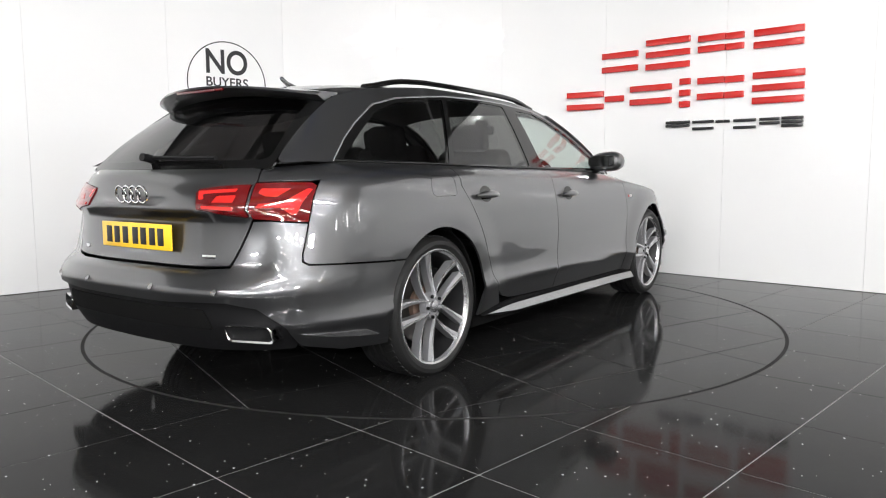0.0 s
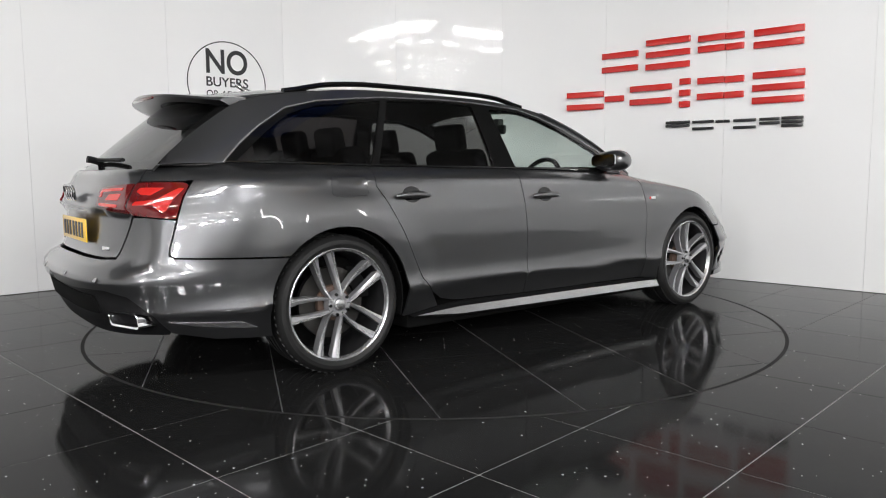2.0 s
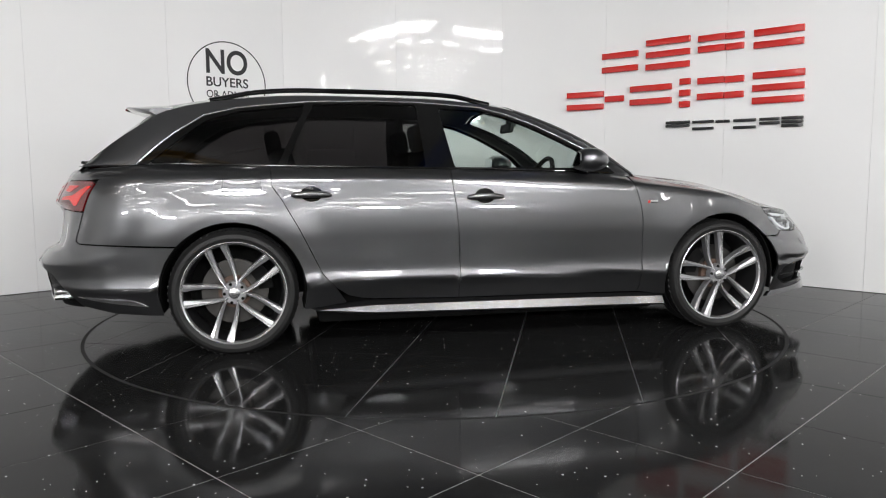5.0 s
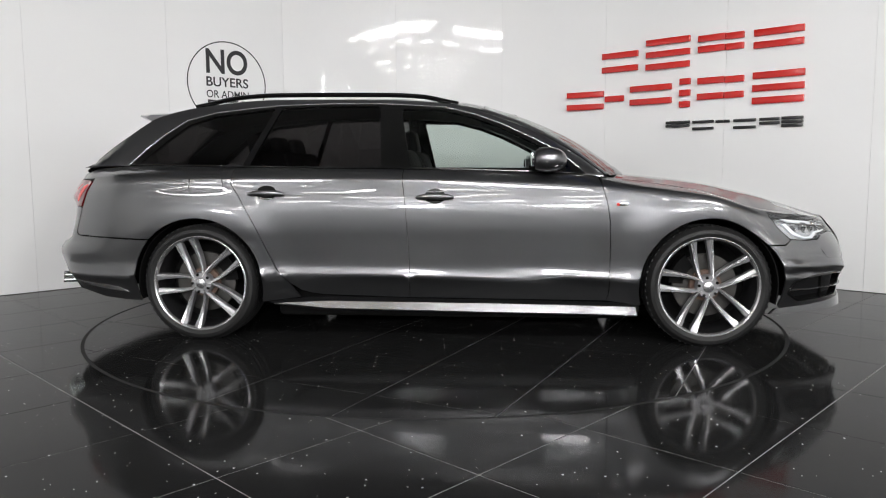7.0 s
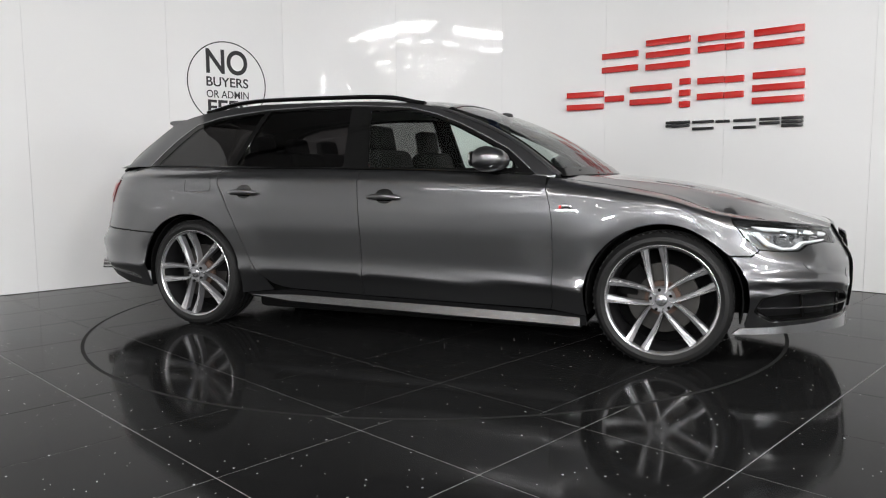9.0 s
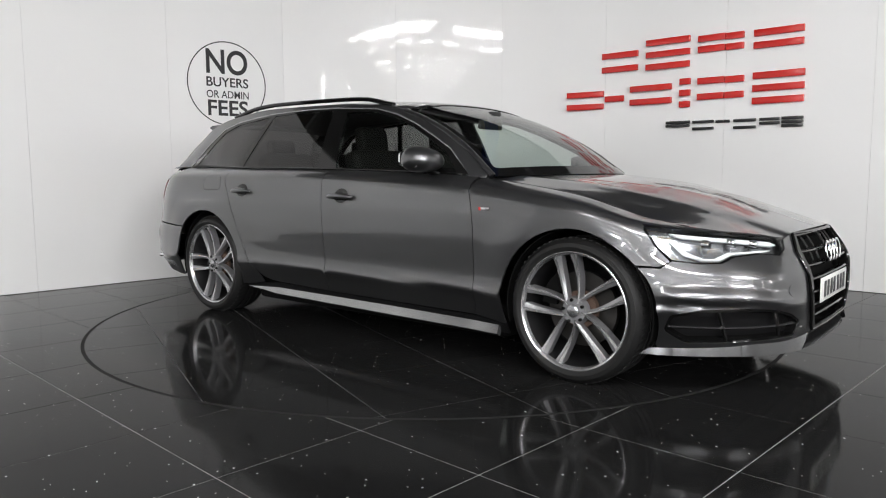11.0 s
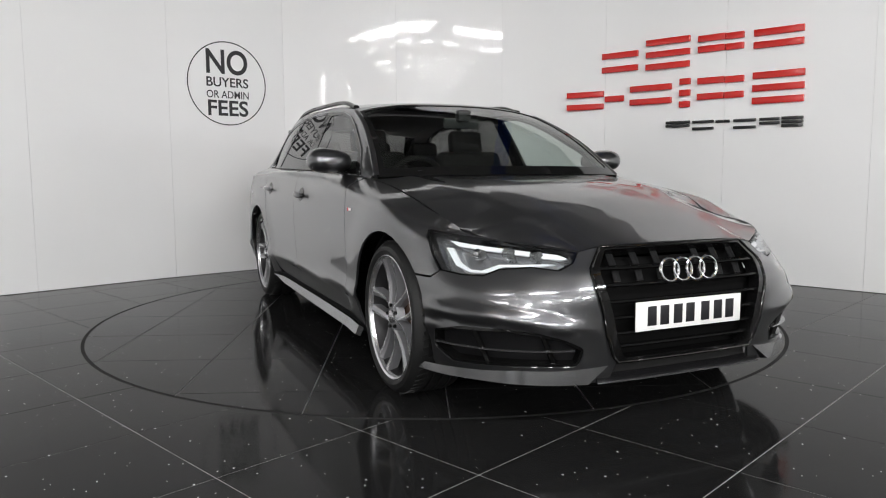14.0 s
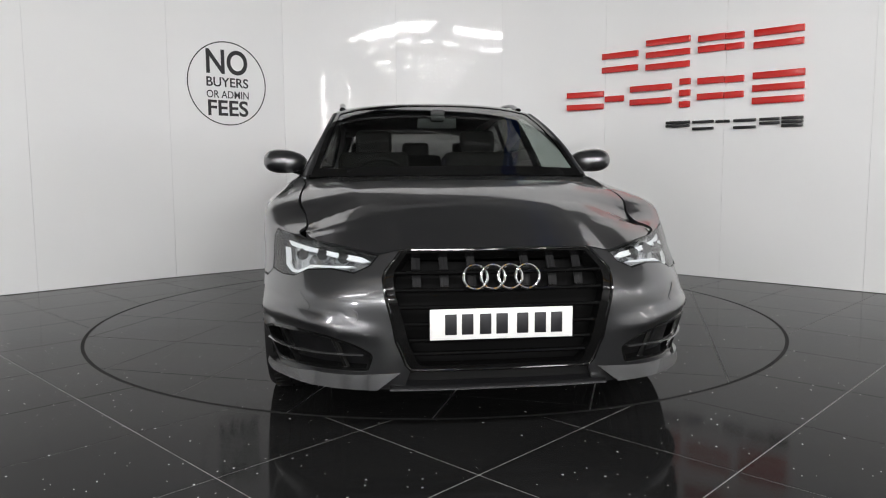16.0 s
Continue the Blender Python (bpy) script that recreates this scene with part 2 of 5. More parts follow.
def shrunk(poly, g):
    """The polygon moved inwards by g."""
    n = len(poly)
    area = sum(poly[i][0] * poly[(i + 1) % n][1] - poly[(i + 1) % n][0] * poly[i][1] for i in range(n))
    s = 1 if area > 0 else -1
    out = []
    for i in range(n):
        (ax, ay), (bx, by), (cx, cy) = poly[i - 1], poly[i], poly[(i + 1) % n]
        d0, d1 = Vector((bx - ax, by - ay)), Vector((cx - bx, cy - by))
        if d0.length < 1e-9 or d1.length < 1e-9:
            out.append((bx, by))
            continue
        d0.normalize(), d1.normalize()
        k = Vector((-d0.y - d1.y, d0.x + d1.x)) * s
        if k.length < 1e-6:
            out.append((bx, by))
            continue
        k.normalize()
        c = max(0.4, k.x * -d0.y * s + k.y * d0.x * s)
        out.append((bx + k.x * g / c, by + k.y * g / c))
    return out


def rounded(poly, r, seg=4):
    """The polygon with its corners rounded by about r."""
    out = []
    n = len(poly)
    for i in range(n):
        a, b, c = Vector(poly[i - 1]), Vector(poly[i]), Vector(poly[(i + 1) % n])
        ra = min(r, (a - b).length * 0.45)
        rc = min(r, (c - b).length * 0.45)
        p, q = b + (a - b).normalized() * ra, b + (c - b).normalized() * rc
        for j in range(seg + 1):
            t = j / seg
            out.append(tuple(p * (1 - t) ** 2 + b * 2 * t * (1 - t) + q * t * t))
    return out


def triangles(poly, holes, step, base=None):
    """Points and triangles that fill a flat polygon with an even net."""
    from mathutils.geometry import delaunay_2d_cdt
    loops = [dense(poly, step)] + [dense(h, step) for h in holes]
    pts, edges = [], []
    for lp in loops:
        b = len(pts)
        pts += lp
        edges += [(b + i, b + (i + 1) % len(lp)) for i in range(len(lp))]
    border = np.array(pts)
    x0, y0 = border.min(0)
    x1, y1 = border.max(0)
    for i in range(int((x1 - x0) / step) + 1):
        for j in range(int((y1 - y0) / step) + 9):
            x, y = x0 + (i + 0.5 * (j % 2) + 0.25) * step, y0 + (j + 0.5) * step
            if base:
                x = x0 + (i + 0.5) * step
                b0 = base(x)
                y = b0 + (j - math.ceil((b0 - y0) / step)) * step
            if ((border - (x, y)) ** 2).sum(1).min() < (0.5 * step) ** 2:
                continue
            if inside(poly, x, y) and not any(inside(h, x, y) for h in holes):
                pts.append((x, y))
    co, _, faces, *_ = delaunay_2d_cdt([Vector(p) for p in pts], edges, [], 0, 1e-6)
    keep = []
    for f in faces:
        cx, cy = sum(co[i].x for i in f) / 3, sum(co[i].y for i in f) / 3
        if inside(poly, cx, cy) and not any(inside(h, cx, cy) for h in holes):
            keep.append(tuple(f))
    return [(v.x, v.y) for v in co], keep


def panel(name, mp, poly, mat, parent, holes=(), step=0.04, thick=0.012, gap=0.002, label="", sides=(1,), back=False, off=0.0, core=(0.78, 0, 0.72)):
    """A sheet of bodywork with a turned-in rim: a flat outline laid on the surface mp(a, b). sides: 1 for one side, -1 its mirror image, both in one mesh when both are given."""
    poly = [tuple(p) for p in poly]
    if gap:
        poly = shrunk(poly, gap)
    flat, tris = triangles(poly, [list(h) for h in holes], step, (lambda u: crease_z(plan(u)[0])) if mp is skin else None)
    used = sorted({i for t in tris for i in t})
    where = {i: n for n, i in enumerate(used)}
    P, N = [], []
    h = 0.004
    for i in used:
        a, b = flat[i]
        p = Vector(mp(a, b))
        n = (Vector(mp(a + h, b)) - Vector(mp(a - h, b))).cross(Vector(mp(a, b + h)) - Vector(mp(a, b - h)))
        n = n.normalized() if n.length > 1e-12 else Vector((0, 0, 1))
        P.append(p)
        N.append(n)
    tris = [[where[i] for i in t] for t in tris]
    score = sum((p - Vector((p.x * core[0], core[1], core[2]))).dot(n) for p, n in zip(P, N))
    if score < 0:
        N = [-n for n in N]
    P = [p + n * off for p, n in zip(P, N)]
    count = {}
    for t in tris:
        a, b, c = (P[i] for i in t)
        if (b - a).cross(c - a).dot(N[t[0]]) < 0:
            t.reverse()
        for e in zip(t, t[1:] + t[:1]):
            count[e] = 1
    rim = [e for e in count if (e[1], e[0]) not in count]
    V, F, NV = [], [], []
    for sd in sides:
        fl = (lambda v: Vector((v.x, v.y * sd, v.z)))
        o = len(V)
        V += [fl(p) for p in P]
        NV += [fl(n) for n in N]
        tt = [t if sd == 1 else t[::-1] for t in tris]
        F += [[o + i for i in t] for t in tt]
        if thick:
            for a, b in rim:
                k = len(V)
                side = (P[b] - P[a]).cross(N[a]).normalized()
                q = [P[a], P[b], P[b] - N[b] * thick, P[a] - N[a] * thick]
                V += [fl(x) for x in q]
                NV += [fl(side)] * 4
                F.append([k + i for i in ((1, 0, 3, 2) if sd == 1 else (2, 3, 0, 1))])
        if back:
            o2 = len(V)
            V += [fl(p - n * thick) for p, n in zip(P, N)]
            NV += [fl(-n) for n in N]
            F += [[o2 + i for i in t[::-1]] for t in tt]
    me = bpy.data.meshes.new(name)
    me.from_pydata([tuple(v) for v in V], [], F)
    me.polygons.foreach_set("use_smooth", [True] * len(F))
    me.update()
    me.normals_split_custom_set_from_vertices([tuple(n) for n in NV])
    return link(name, me, mat, parent, label)


# ---- the showroom ----
RING = 2.24
PITCH = 0.603
WALL = [(-6.3, -3.6), (-5.9, -2.2), (-5.05, -1.0), (-4.2, 0.18), (-3.33, 1.005), (-2.461, 1.82), (-1.55, 2.57), (-0.42, 3.05), (0.72, 2.90), (1.70, 2.32), (2.585, 1.512), (3.445, 0.719), (4.3, -0.11), (5.15, -1.15), (5.8, -2.3), (6.2, -3.6)]
WALL_H = 3.3
SIGN = (5, 0.575, 1.845)


def sheet(bm, x0, y0, x1, y1, z):
    bm.faces.new([bm.verts.new(p) for p in ((x0, y0, z), (x1, y0, z), (x1, y1, z), (x0, y1, z))])


def build_floor():
    bm = bmesh.new()
    sheet(bm, -9, -22, 9, 6, -0.0016)
    return tagged(part("floor", bm, "grout"), "black polished tile floor with pale grout lines and dust specks", "floor", kind="structure")


def build_hall_floor():
    """The plain dark floor of the hall round the tiled stage."""
    bm = bmesh.new()
    for x0, y0, x1, y1 in ((-9, -22, 9, -5.3), (-9, -5.3, -4.8, 6), (4.8, -5.3, 9, 6)):
        sheet(bm, x0, y0, x1, y1, -0.0010)
    tagged(part("floor_hall", bm, "tile"), "dark polished floor of the hall behind the stage", "floor", kind="structure")


def clip_square(cx, cy, half, g):
    return [(cx - half + g, cy - half + g), (cx + half - g, cy - half + g), (cx + half - g, cy + half - g), (cx - half + g, cy + half - g)]


def tile_mesh(poly, name, drop=0.004, inner=None, outer=None):
    """One tile: a flat top with a small chamfer; the part within (outer) or outside (inner) a circle about the origin."""
    from mathutils.geometry import delaunay_2d_cdt
    pts = dense(poly, 0.15)
    edges = [(i, (i + 1) % len(pts)) for i in range(len(pts))]
    r = inner or outer
    if r:
        ring = [(r * math.cos(2 * math.pi * i / 160), r * math.sin(2 * math.pi * i / 160)) for i in range(160)]
        b = len(pts)
        pts += ring
        edges += [(b + i, b + (i + 1) % 160) for i in range(160)]
    co, _, faces, *_ = delaunay_2d_cdt([Vector(p) for p in pts], edges, [], 0, 1e-6)
    keep = []
    for f in faces:
        cx, cy = sum(co[i].x for i in f) / 3, sum(co[i].y for i in f) / 3
        if inside(poly, cx, cy) and not (inner and math.hypot(cx, cy) < inner * 0.9999) and not (outer and math.hypot(cx, cy) > outer):
            keep.append(list(f))
    if not keep:
        return None
    count = {}
    V, F = [], []
    where = {}
    for f in keep:
        a, b, c = (co[i] for i in f)
        if (b - a).cross(c - a) < 0:
            f.reverse()
        for i in f:
            if i not in where:
                where[i] = len(V)
                V.append((co[i].x, co[i].y, 0.0))
        F.append([where[i] for i in f])
        for e in zip(F[-1], F[-1][1:] + F[-1][:1]):
            count[e] = 1
    for a, b in [e for e in count if (e[1], e[0]) not in count]:
        k = len(V)
        V += [(V[a][0], V[a][1], -drop), (V[b][0], V[b][1], -drop)]
        F.append([b, a, k, k + 1])
    me = bpy.data.meshes.new(name)
    me.from_pydata(V, [], F)
    me.update()
    return me


def build_tiles(floor, table):
    c, s = math.cos(-0.77943), math.sin(-0.77943)
    gx, gy = -0.2935, -2.3611
    whole = None
    for i in range(-16, 17):
        for j in range(-16, 17):
            ci, cj = i + 0.5, j + 0.5
            x, y = gx + PITCH * (c * ci - s * cj), gy + PITCH * (s * ci + c * cj)
            if not (-5.4 < x < 5.4 and -5.6 < y < 3.2):
                continue
            d = math.hypot(x, y)
            if d > RING + 0.45:
                if whole is None:
                    whole = tile_mesh(clip_square(0, 0, PITCH / 2, 0.0025), "floor_tile")
                ob = link("floor_tile", whole, "tile", floor)
                ob.matrix_basis = Matrix.Translation((x, y, 0)) @ Matrix.Rotation(-0.77943, 4, "Z")
            else:
                ring = [((px * c - py * s) + x, (px * s + py * c) + y) for px, py in clip_square(0, 0, PITCH / 2, 0.0025)]
                me = tile_mesh(ring, "floor_tile", inner=RING + 0.010)
                if me:
                    link("floor_tile", me, "tile", floor)
    # the tiles of the table turn with it
    a = radians(TABLE_TURN)
    c, s = math.cos(a), math.sin(a)
    for i in range(-5, 6):
        for j in range(-5, 6):
            lx, ly = PITCH * (i + TABLE_SHIFT[0]), PITCH * (j + TABLE_SHIFT[1])
            x, y = lx * c - ly * s, lx * s + ly * c
            if math.hypot(x, y) > RING + 0.45:
                continue
            sq = [((px * c - py * s) + x, (px * s + py * c) + y) for px, py in clip_square(0, 0, PITCH / 2, 0.0025)]
            me = tile_mesh(sq, "table_tile", outer=RING - 0.010)
            if me:
                link("table_tile", me, "tile", table)


TABLE_TURN, TABLE_SHIFT = -22.0, (0.546, 0.467)


def build_table():
    t = empty("turntable")
    tagged(t, "round turntable tiled in polished black, flush with the floor", "turntable")
    bm = bmesh.new()
    cyl(bm, RING - 0.006, RING - 0.006, 0.02, Matrix.Translation((0, 0, -0.0116)), seg=160)
    part("platform", bm, "grout", t)
    return t


def build_ring_gap():
    bm = bmesh.new()
    lathe(bm, [(RING - 0.012, -0.0013), (RING + 0.012, -0.0013), (RING + 0.012, -0.0008), (RING - 0.012, -0.0008)], seg=160)
    tagged(part("table_gap", bm, "gap"), "thin dark circular gap round the turntable", "gap", kind="structure")


def wall_frame(a, b):
    """Matrix of a wall panel: x along it, y outwards behind it, z up."""
    d = (Vector((*b, 0)) - Vector((*a, 0)))
    L = d.length
    d.normalize()
    n = Vector((-d.y, d.x, 0))
    m = Matrix((d, n, (0, 0, 1))).transposed().to_4x4()
    m.translation = (*a, 0)
    return m, L


def build_wall():
    bm = bmesh.new()
    line = []
    for i, p in enumerate(WALL):
        a, b = Vector(WALL[max(0, i - 1)]), Vector(WALL[min(len(WALL) - 1, i + 1)])
        d = (b - a).normalized()
        line.append((Vector(p) + Vector((-d.y, d.x)) * 0.075, Vector(p) + Vector((-d.y, d.x)) * 0.14))
    prism(bm, [tuple(p) for p, _ in line] + [tuple(q) for _, q in reversed(line)], -0.003, WALL_H)
    w = tagged(part("wall_white", bm, "joint"), "curved showroom wall of glossy white panels", "wall", kind="structure")
    # each panel is bent gently, but for the one that carries the round sign
    pts = [Vector(p) for p in WALL]
    for i in range(len(pts) - 1):
        p0, p1, p2, p3 = pts[max(0, i - 1)], pts[i], pts[i + 1], pts[min(len(pts) - 1, i + 2)]
        d1, d2 = (p2 - p0) * 0.5, (p3 - p1) * 0.5
        if i == SIGN[0]:
            d1 = d2 = p2 - p1
        n = 8
        line = []
        for k in range(n + 1):
            t = (k + (0.005 if k == 0 else -0.005 if k == n else 0)) / n
            q = p1 * (2 * t ** 3 - 3 * t ** 2 + 1) + d1 * (t ** 3 - 2 * t ** 2 + t) + p2 * (3 * t ** 2 - 2 * t ** 3) + d2 * (t ** 3 - t ** 2)
            line.append(q)
        nn = (p2 - p1).normalized()
        back = Vector((-nn.y, nn.x)) * 0.012
        bm = bmesh.new()
        prism(bm, [tuple(q) for q in line] + [tuple(q + back) for q in reversed(line)], 0.004, WALL_H - 0.002)
        part("wall_panel", bm, "wall", w)
    return w


def on_wall(i, u, z, out=0.0):
    """A frame on wall panel i: x along, y up, z out of it into the room."""
    m, L = wall_frame(WALL[i], WALL[i + 1])
    return m @ Matrix.Translation((u, -out, z)) @ Matrix.Rotation(math.pi / 2, 4, "X")


def lettering(name, text, size, m, mat, parent, width=None, heavy=0.0, thick=0.001):
    cu = bpy.data.curves.new(name, "FONT")
    cu.body, cu.size, cu.align_x, cu.align_y = text, size, "CENTER", "CENTER"
    cu.extrude, cu.offset = thick, heavy
    ob = bpy.data.objects.new(name, cu)
    scene.collection.objects.link(ob)
    dg = bpy.context.evaluated_depsgraph_get()
    me = bpy.data.meshes.new_from_object(ob.evaluated_get(dg))
    bpy.data.objects.remove(ob)
    xs = [v.co.x for v in me.vertices]
    ys = [v.co.y for v in me.vertices]
    k = width / (max(xs) - min(xs)) if width else 1
    cx, cy = (max(xs) + min(xs)) / 2, (max(ys) + min(ys)) / 2
    me.transform(m @ Matrix.Diagonal((k, 1, 1, 1)) @ Matrix.Translation((-cx, -cy, 0)))
    me.materials.clear()
    return link(name, me, mat, parent)


def build_round_sign():
    i, u, z = SIGN
    m = on_wall(i, u, z, 0.002)
    t = empty("round_sign")
    tagged(t, "round black vinyl wall sign reading no buyers or admin fees", "sign")
    bm = bmesh.new()
    R = 0.397
    lathe(bm, [(R - 0.006, 0), (R + 0.004, 0), (R + 0.004, 0.002), (R - 0.006, 0.002)], m, seg=96)
    part("circle", bm, "vinyl", t)
    for text, size, y, width, heavy in (("NO", 0.32, 0.205, 0.42, 0.006), ("BUYERS", 0.125, 0.012, 0.425, 0.0016), ("OR ADMIN", 0.100, -0.105, 0.43, 0.0005), ("FEES", 0.205, -0.235, 0.41, 0.004)):
        lettering("word", text, size, m @ Matrix.Translation((0, y, 0.001)), "vinyl", t, width, heavy)


def wall_point(s):
    """Panel and distance along it, s metres from the start of panel 9 (below 0: on panel 8)."""
    if s < 0:
        return 8, (Vector(WALL[9]) - Vector(WALL[8])).length + s
    L = (Vector(WALL[10]) - Vector(WALL[9])).length
    return (9, s) if s <= L else (10, s - L)


def build_company_sign():
    """Plain red and black bars in place of the company's letters."""
    t = empty("company_sign")
    tagged(t, "raised red and black bar sign on the white wall", "sign")
    for name, mat, k, bars in SIGN_BARS:
        for s0, s1, z0, z1, levels in bars:
            i, u = wall_point((s0 + s1) / 2)
            for f in levels:
                z = z0 + k / 2 + (z1 - z0 - k) * f
                bm = bmesh.new()
                box(bm, (s1 - s0, k, 0.03), on_wall(i, u, z) @ Matrix.Translation((0, 0, 0.012)), bevel=0.002)
                part(name, bm, mat, t)


# start, end, foot, head of each group of bars, and the levels of its bars
SIGN_BARS = (
    ("red_bar", "sign_red", 0.056, [(-0.03, 0.352, 1.945, 2.19, (0, 0.7)), (0.438, 0.866, 1.93, 2.21, (0, 0.5, 1)), (0.945, 1.19, 1.945, 2.19, (0.5, 1)), (1.20, 1.352, 1.945, 2.185, (0.5, 1)), (1.437, 1.842, 1.935, 2.18, (0.45, 1))]),
    ("red_bar", "sign_red", 0.056, [(-0.395, -0.01, 1.57, 1.80, (0.15, 0.85)), (0.01, 0.209, 1.57, 1.81, (0.5,)), (0.28, 0.70, 1.57, 1.835, (0.2, 0.8)), (0.78, 0.88, 1.563, 1.826, (0, 0.5, 1)), (0.949, 1.19, 1.56, 1.815, (0.3, 1)), (1.20, 1.363, 1.56, 1.81, (0.3, 1)), (1.44, 1.86, 1.55, 1.82, (0, 0.5, 1))]),
    ("black_bar", "sign_black", 0.024, [(0.656, 0.882, 1.353, 1.44, (0.5, 1)), (0.914, 1.105, 1.35, 1.435, (0, 1)), (1.129, 1.19, 1.35, 1.43, (1,)), (1.20, 1.25, 1.35, 1.43, (1,)), (1.288, 1.477, 1.345, 1.43, (0, 1)), (1.511, 1.673, 1.345, 1.43, (0.45, 1)), (1.692, 1.862, 1.345, 1.432, (0, 0.5, 1))]),
)


def build_hall():
    for name, size, at in (("wall_hall_back", (18, 0.2, 5.4), (0, -22.1, 2.7)), ("wall_hall_front", (18, 0.2, 5.4), (0, 6.1, 2.7)), ("wall_hall_west", (0.2, 28, 5.4), (-9.1, -8, 2.7)), ("wall_hall_east", (0.2, 28, 5.4), (9.1, -8, 2.7))):
        bm = bmesh.new()
        box(bm, size, Matrix.Translation(at))
        tagged(part(name, bm, {"wall_hall_back": "hall_wall", "wall_hall_east": "hall_mid", "wall_hall_west": "hall_wall"}.get(name, "hall_dark")), "plain grey hall wall", "wall", kind="structure")
    # unseen dark band, added so that the car's lower paint reflects darker
    bm = bmesh.new()
    box(bm, (17.9, 0.03, 1.7), Matrix.Translation((0, -21.98, 0.85)))
    tagged(part("dark_reflection_band", bm, "hall_dark"), "unseen dark band added low on the hall's back wall to darken reflections", "wall", kind="structure")
    bm = bmesh.new()
    box(bm, (18.4, 28.4, 0.2), Matrix.Translation((0, -8, 5.5)))
    tagged(part("ceiling", bm, "hall_roof"), "grey lined hall roof", "ceiling", kind="structure")
    for y, mat, label in ((-19.2, "beam_grey", "grey"), (-16.0, "beam_grey", "grey"), (-13.6, "beam_yellow", "yellow"), (-11.0, "beam_grey", "grey"), (-8.5, "beam_grey", "grey"), (-5.6, "beam_yellow", "yellow"), (-2.0, "beam_grey", "grey"), (1.4, "beam_grey", "grey"), (4.2, "beam_grey", "grey")):
        b = empty("roof_beam")
        b.location = (0, y, 4.95)
        tagged(b, f"{label} painted steel roof beam under the ceiling", "beam", group="roof beams")
        for z, h in ((0.16, 0.02), (-0.16, 0.02)):
            bm = bmesh.new()
            box(bm, (17.9, 0.18, h), Matrix.Translation((0, 0, z)))
            part("flange", bm, mat, b)
        bm = bmesh.new()
        box(bm, (17.9, 0.02, 0.3))
        part("web", bm, mat, b)
    b = empty("crane_beam")
    b.location = (1.6, -8, 4.5)
    tagged(b, "blue painted steel beam running along the hall roof", "beam")
    for z in (0.1, -0.1):
        bm = bmesh.new()
        box(bm, (0.22, 27.8, 0.025), Matrix.Translation((0, 0, z)))
        part("flange", bm, "beam_blue", b)
    bm = bmesh.new()
    box(bm, (0.03, 27.8, 0.18))
    part("web", bm, "beam_blue", b)


def build_lamps():
    for x, y, z, tilt, watts, long in TUBES:
        t = empty("panel_lamp")
        t.matrix_basis = pose(x, y, z, tilt, 0, 0)
        tagged(t, "long white panel lamp mounted high in the hall", "lamp", group="hall lamps")
        bm = bmesh.new()
        box(bm, (long + 0.2, 0.26, 0.06), Matrix.Translation((0, 0, 0.045)), bevel=0.01)
        part("housing", bm, "lamp_white", t)
        bm = bmesh.new()
        box(bm, (long + 0.1, 0.18, 0.02), Matrix.Translation((0, 0, 0.008)), bevel=0.004)
        part("diffuser", bm, "tube", t)
        inv = t.matrix_basis.inverted()
        for dx in (-0.4 * long, 0.4 * long):
            top = t.matrix_basis @ Vector((dx, 0, 0.06))
            end = Vector((top.x, top.y, 5.405))
            bm = bmesh.new()
            tube(bm, [inv @ top, inv @ ((top + end) / 2), inv @ end], 0.012, seg=8, up=(0.3, 1, 0.2))
            part("hanger", bm, "lamp_white", t)
        la = bpy.data.lights.new("tube_light", "AREA")
        la.shape, la.size, la.size_y, la.energy, la.color = "RECTANGLE", long, 0.17, watts, (0.985, 0.98, 0.988)
        lo = new("tube_light", la)
        lo.matrix_basis = pose(x, y, z, tilt, 0, 0) @ Matrix.Translation((0, 0, -0.02))


def build_battens():
    """Rows of bare fluorescent battens under the hall roof."""
    first = None
    for y, x in BATTENS:
        if first is None:
            first = empty("batten_lamp")
            bm = bmesh.new()
            box(bm, (1.55, 0.09, 0.05), Matrix.Translation((0, 0, 0.04)), bevel=0.008)
            part("tray", bm, "lamp_white", first)
            bm = bmesh.new()
            tube(bm, [Vector((-0.74, 0, 0)), Vector((0, 0, 0)), Vector((0.74, 0, 0))], 0.02, seg=8)
            part("tube", bm, "batten", first)
            for dx in (-0.6, 0.6):
                bm = bmesh.new()
                tube(bm, [Vector((dx, 0, 0.06)), Vector((dx, 0, 0.4)), Vector((dx, 0, 0.775))], 0.006, seg=6, up=(0, 1, 0))
                part("rod", bm, "lamp_white", first)
            first.matrix_basis = pose(x, y, 4.63)
            tagged(first, "bare white fluorescent batten hung under the roof", "lamp", group="ceiling battens")
        else:
            copy_thing(first, pose(x, y, 4.63))
    # upright ones on the east wall
    for y in (-2.4, -4.4, -6.4, -8.4):
        copy_thing(first, pose(8.215, y, 2.9, 0, 90, 0))


# ---- the car: surfaces ----
# x forward, y to its left, z up; its right side is built first (y below 0) and mirrored
HUBS = {"front": (1.609, 0.338), "rear": (-1.303, 0.338)}
side_profile = curve((0.14, 0.84), (0.20, 0.868), (0.26, 0.888), (0.32, 0.906), (0.365, 0.922), (0.385, 0.933), (0.402, 0.930), (0.43, 0.9235), (0.47, 0.9215), (0.56, 0.926), (0.66, 0.931), (0.76, 0.928), (0.85, 0.916), (0.93, 0.900), (1.05, 0.888))
nose_x = curve((0.14, 2.45), (0.20, 2.485), (0.28, 2.50), (0.42, 2.51), (0.52, 2.51), (0.60, 2.49), (0.66, 2.455), (0.70, 2.425), (0.74, 2.37), (0.80, 2.26))
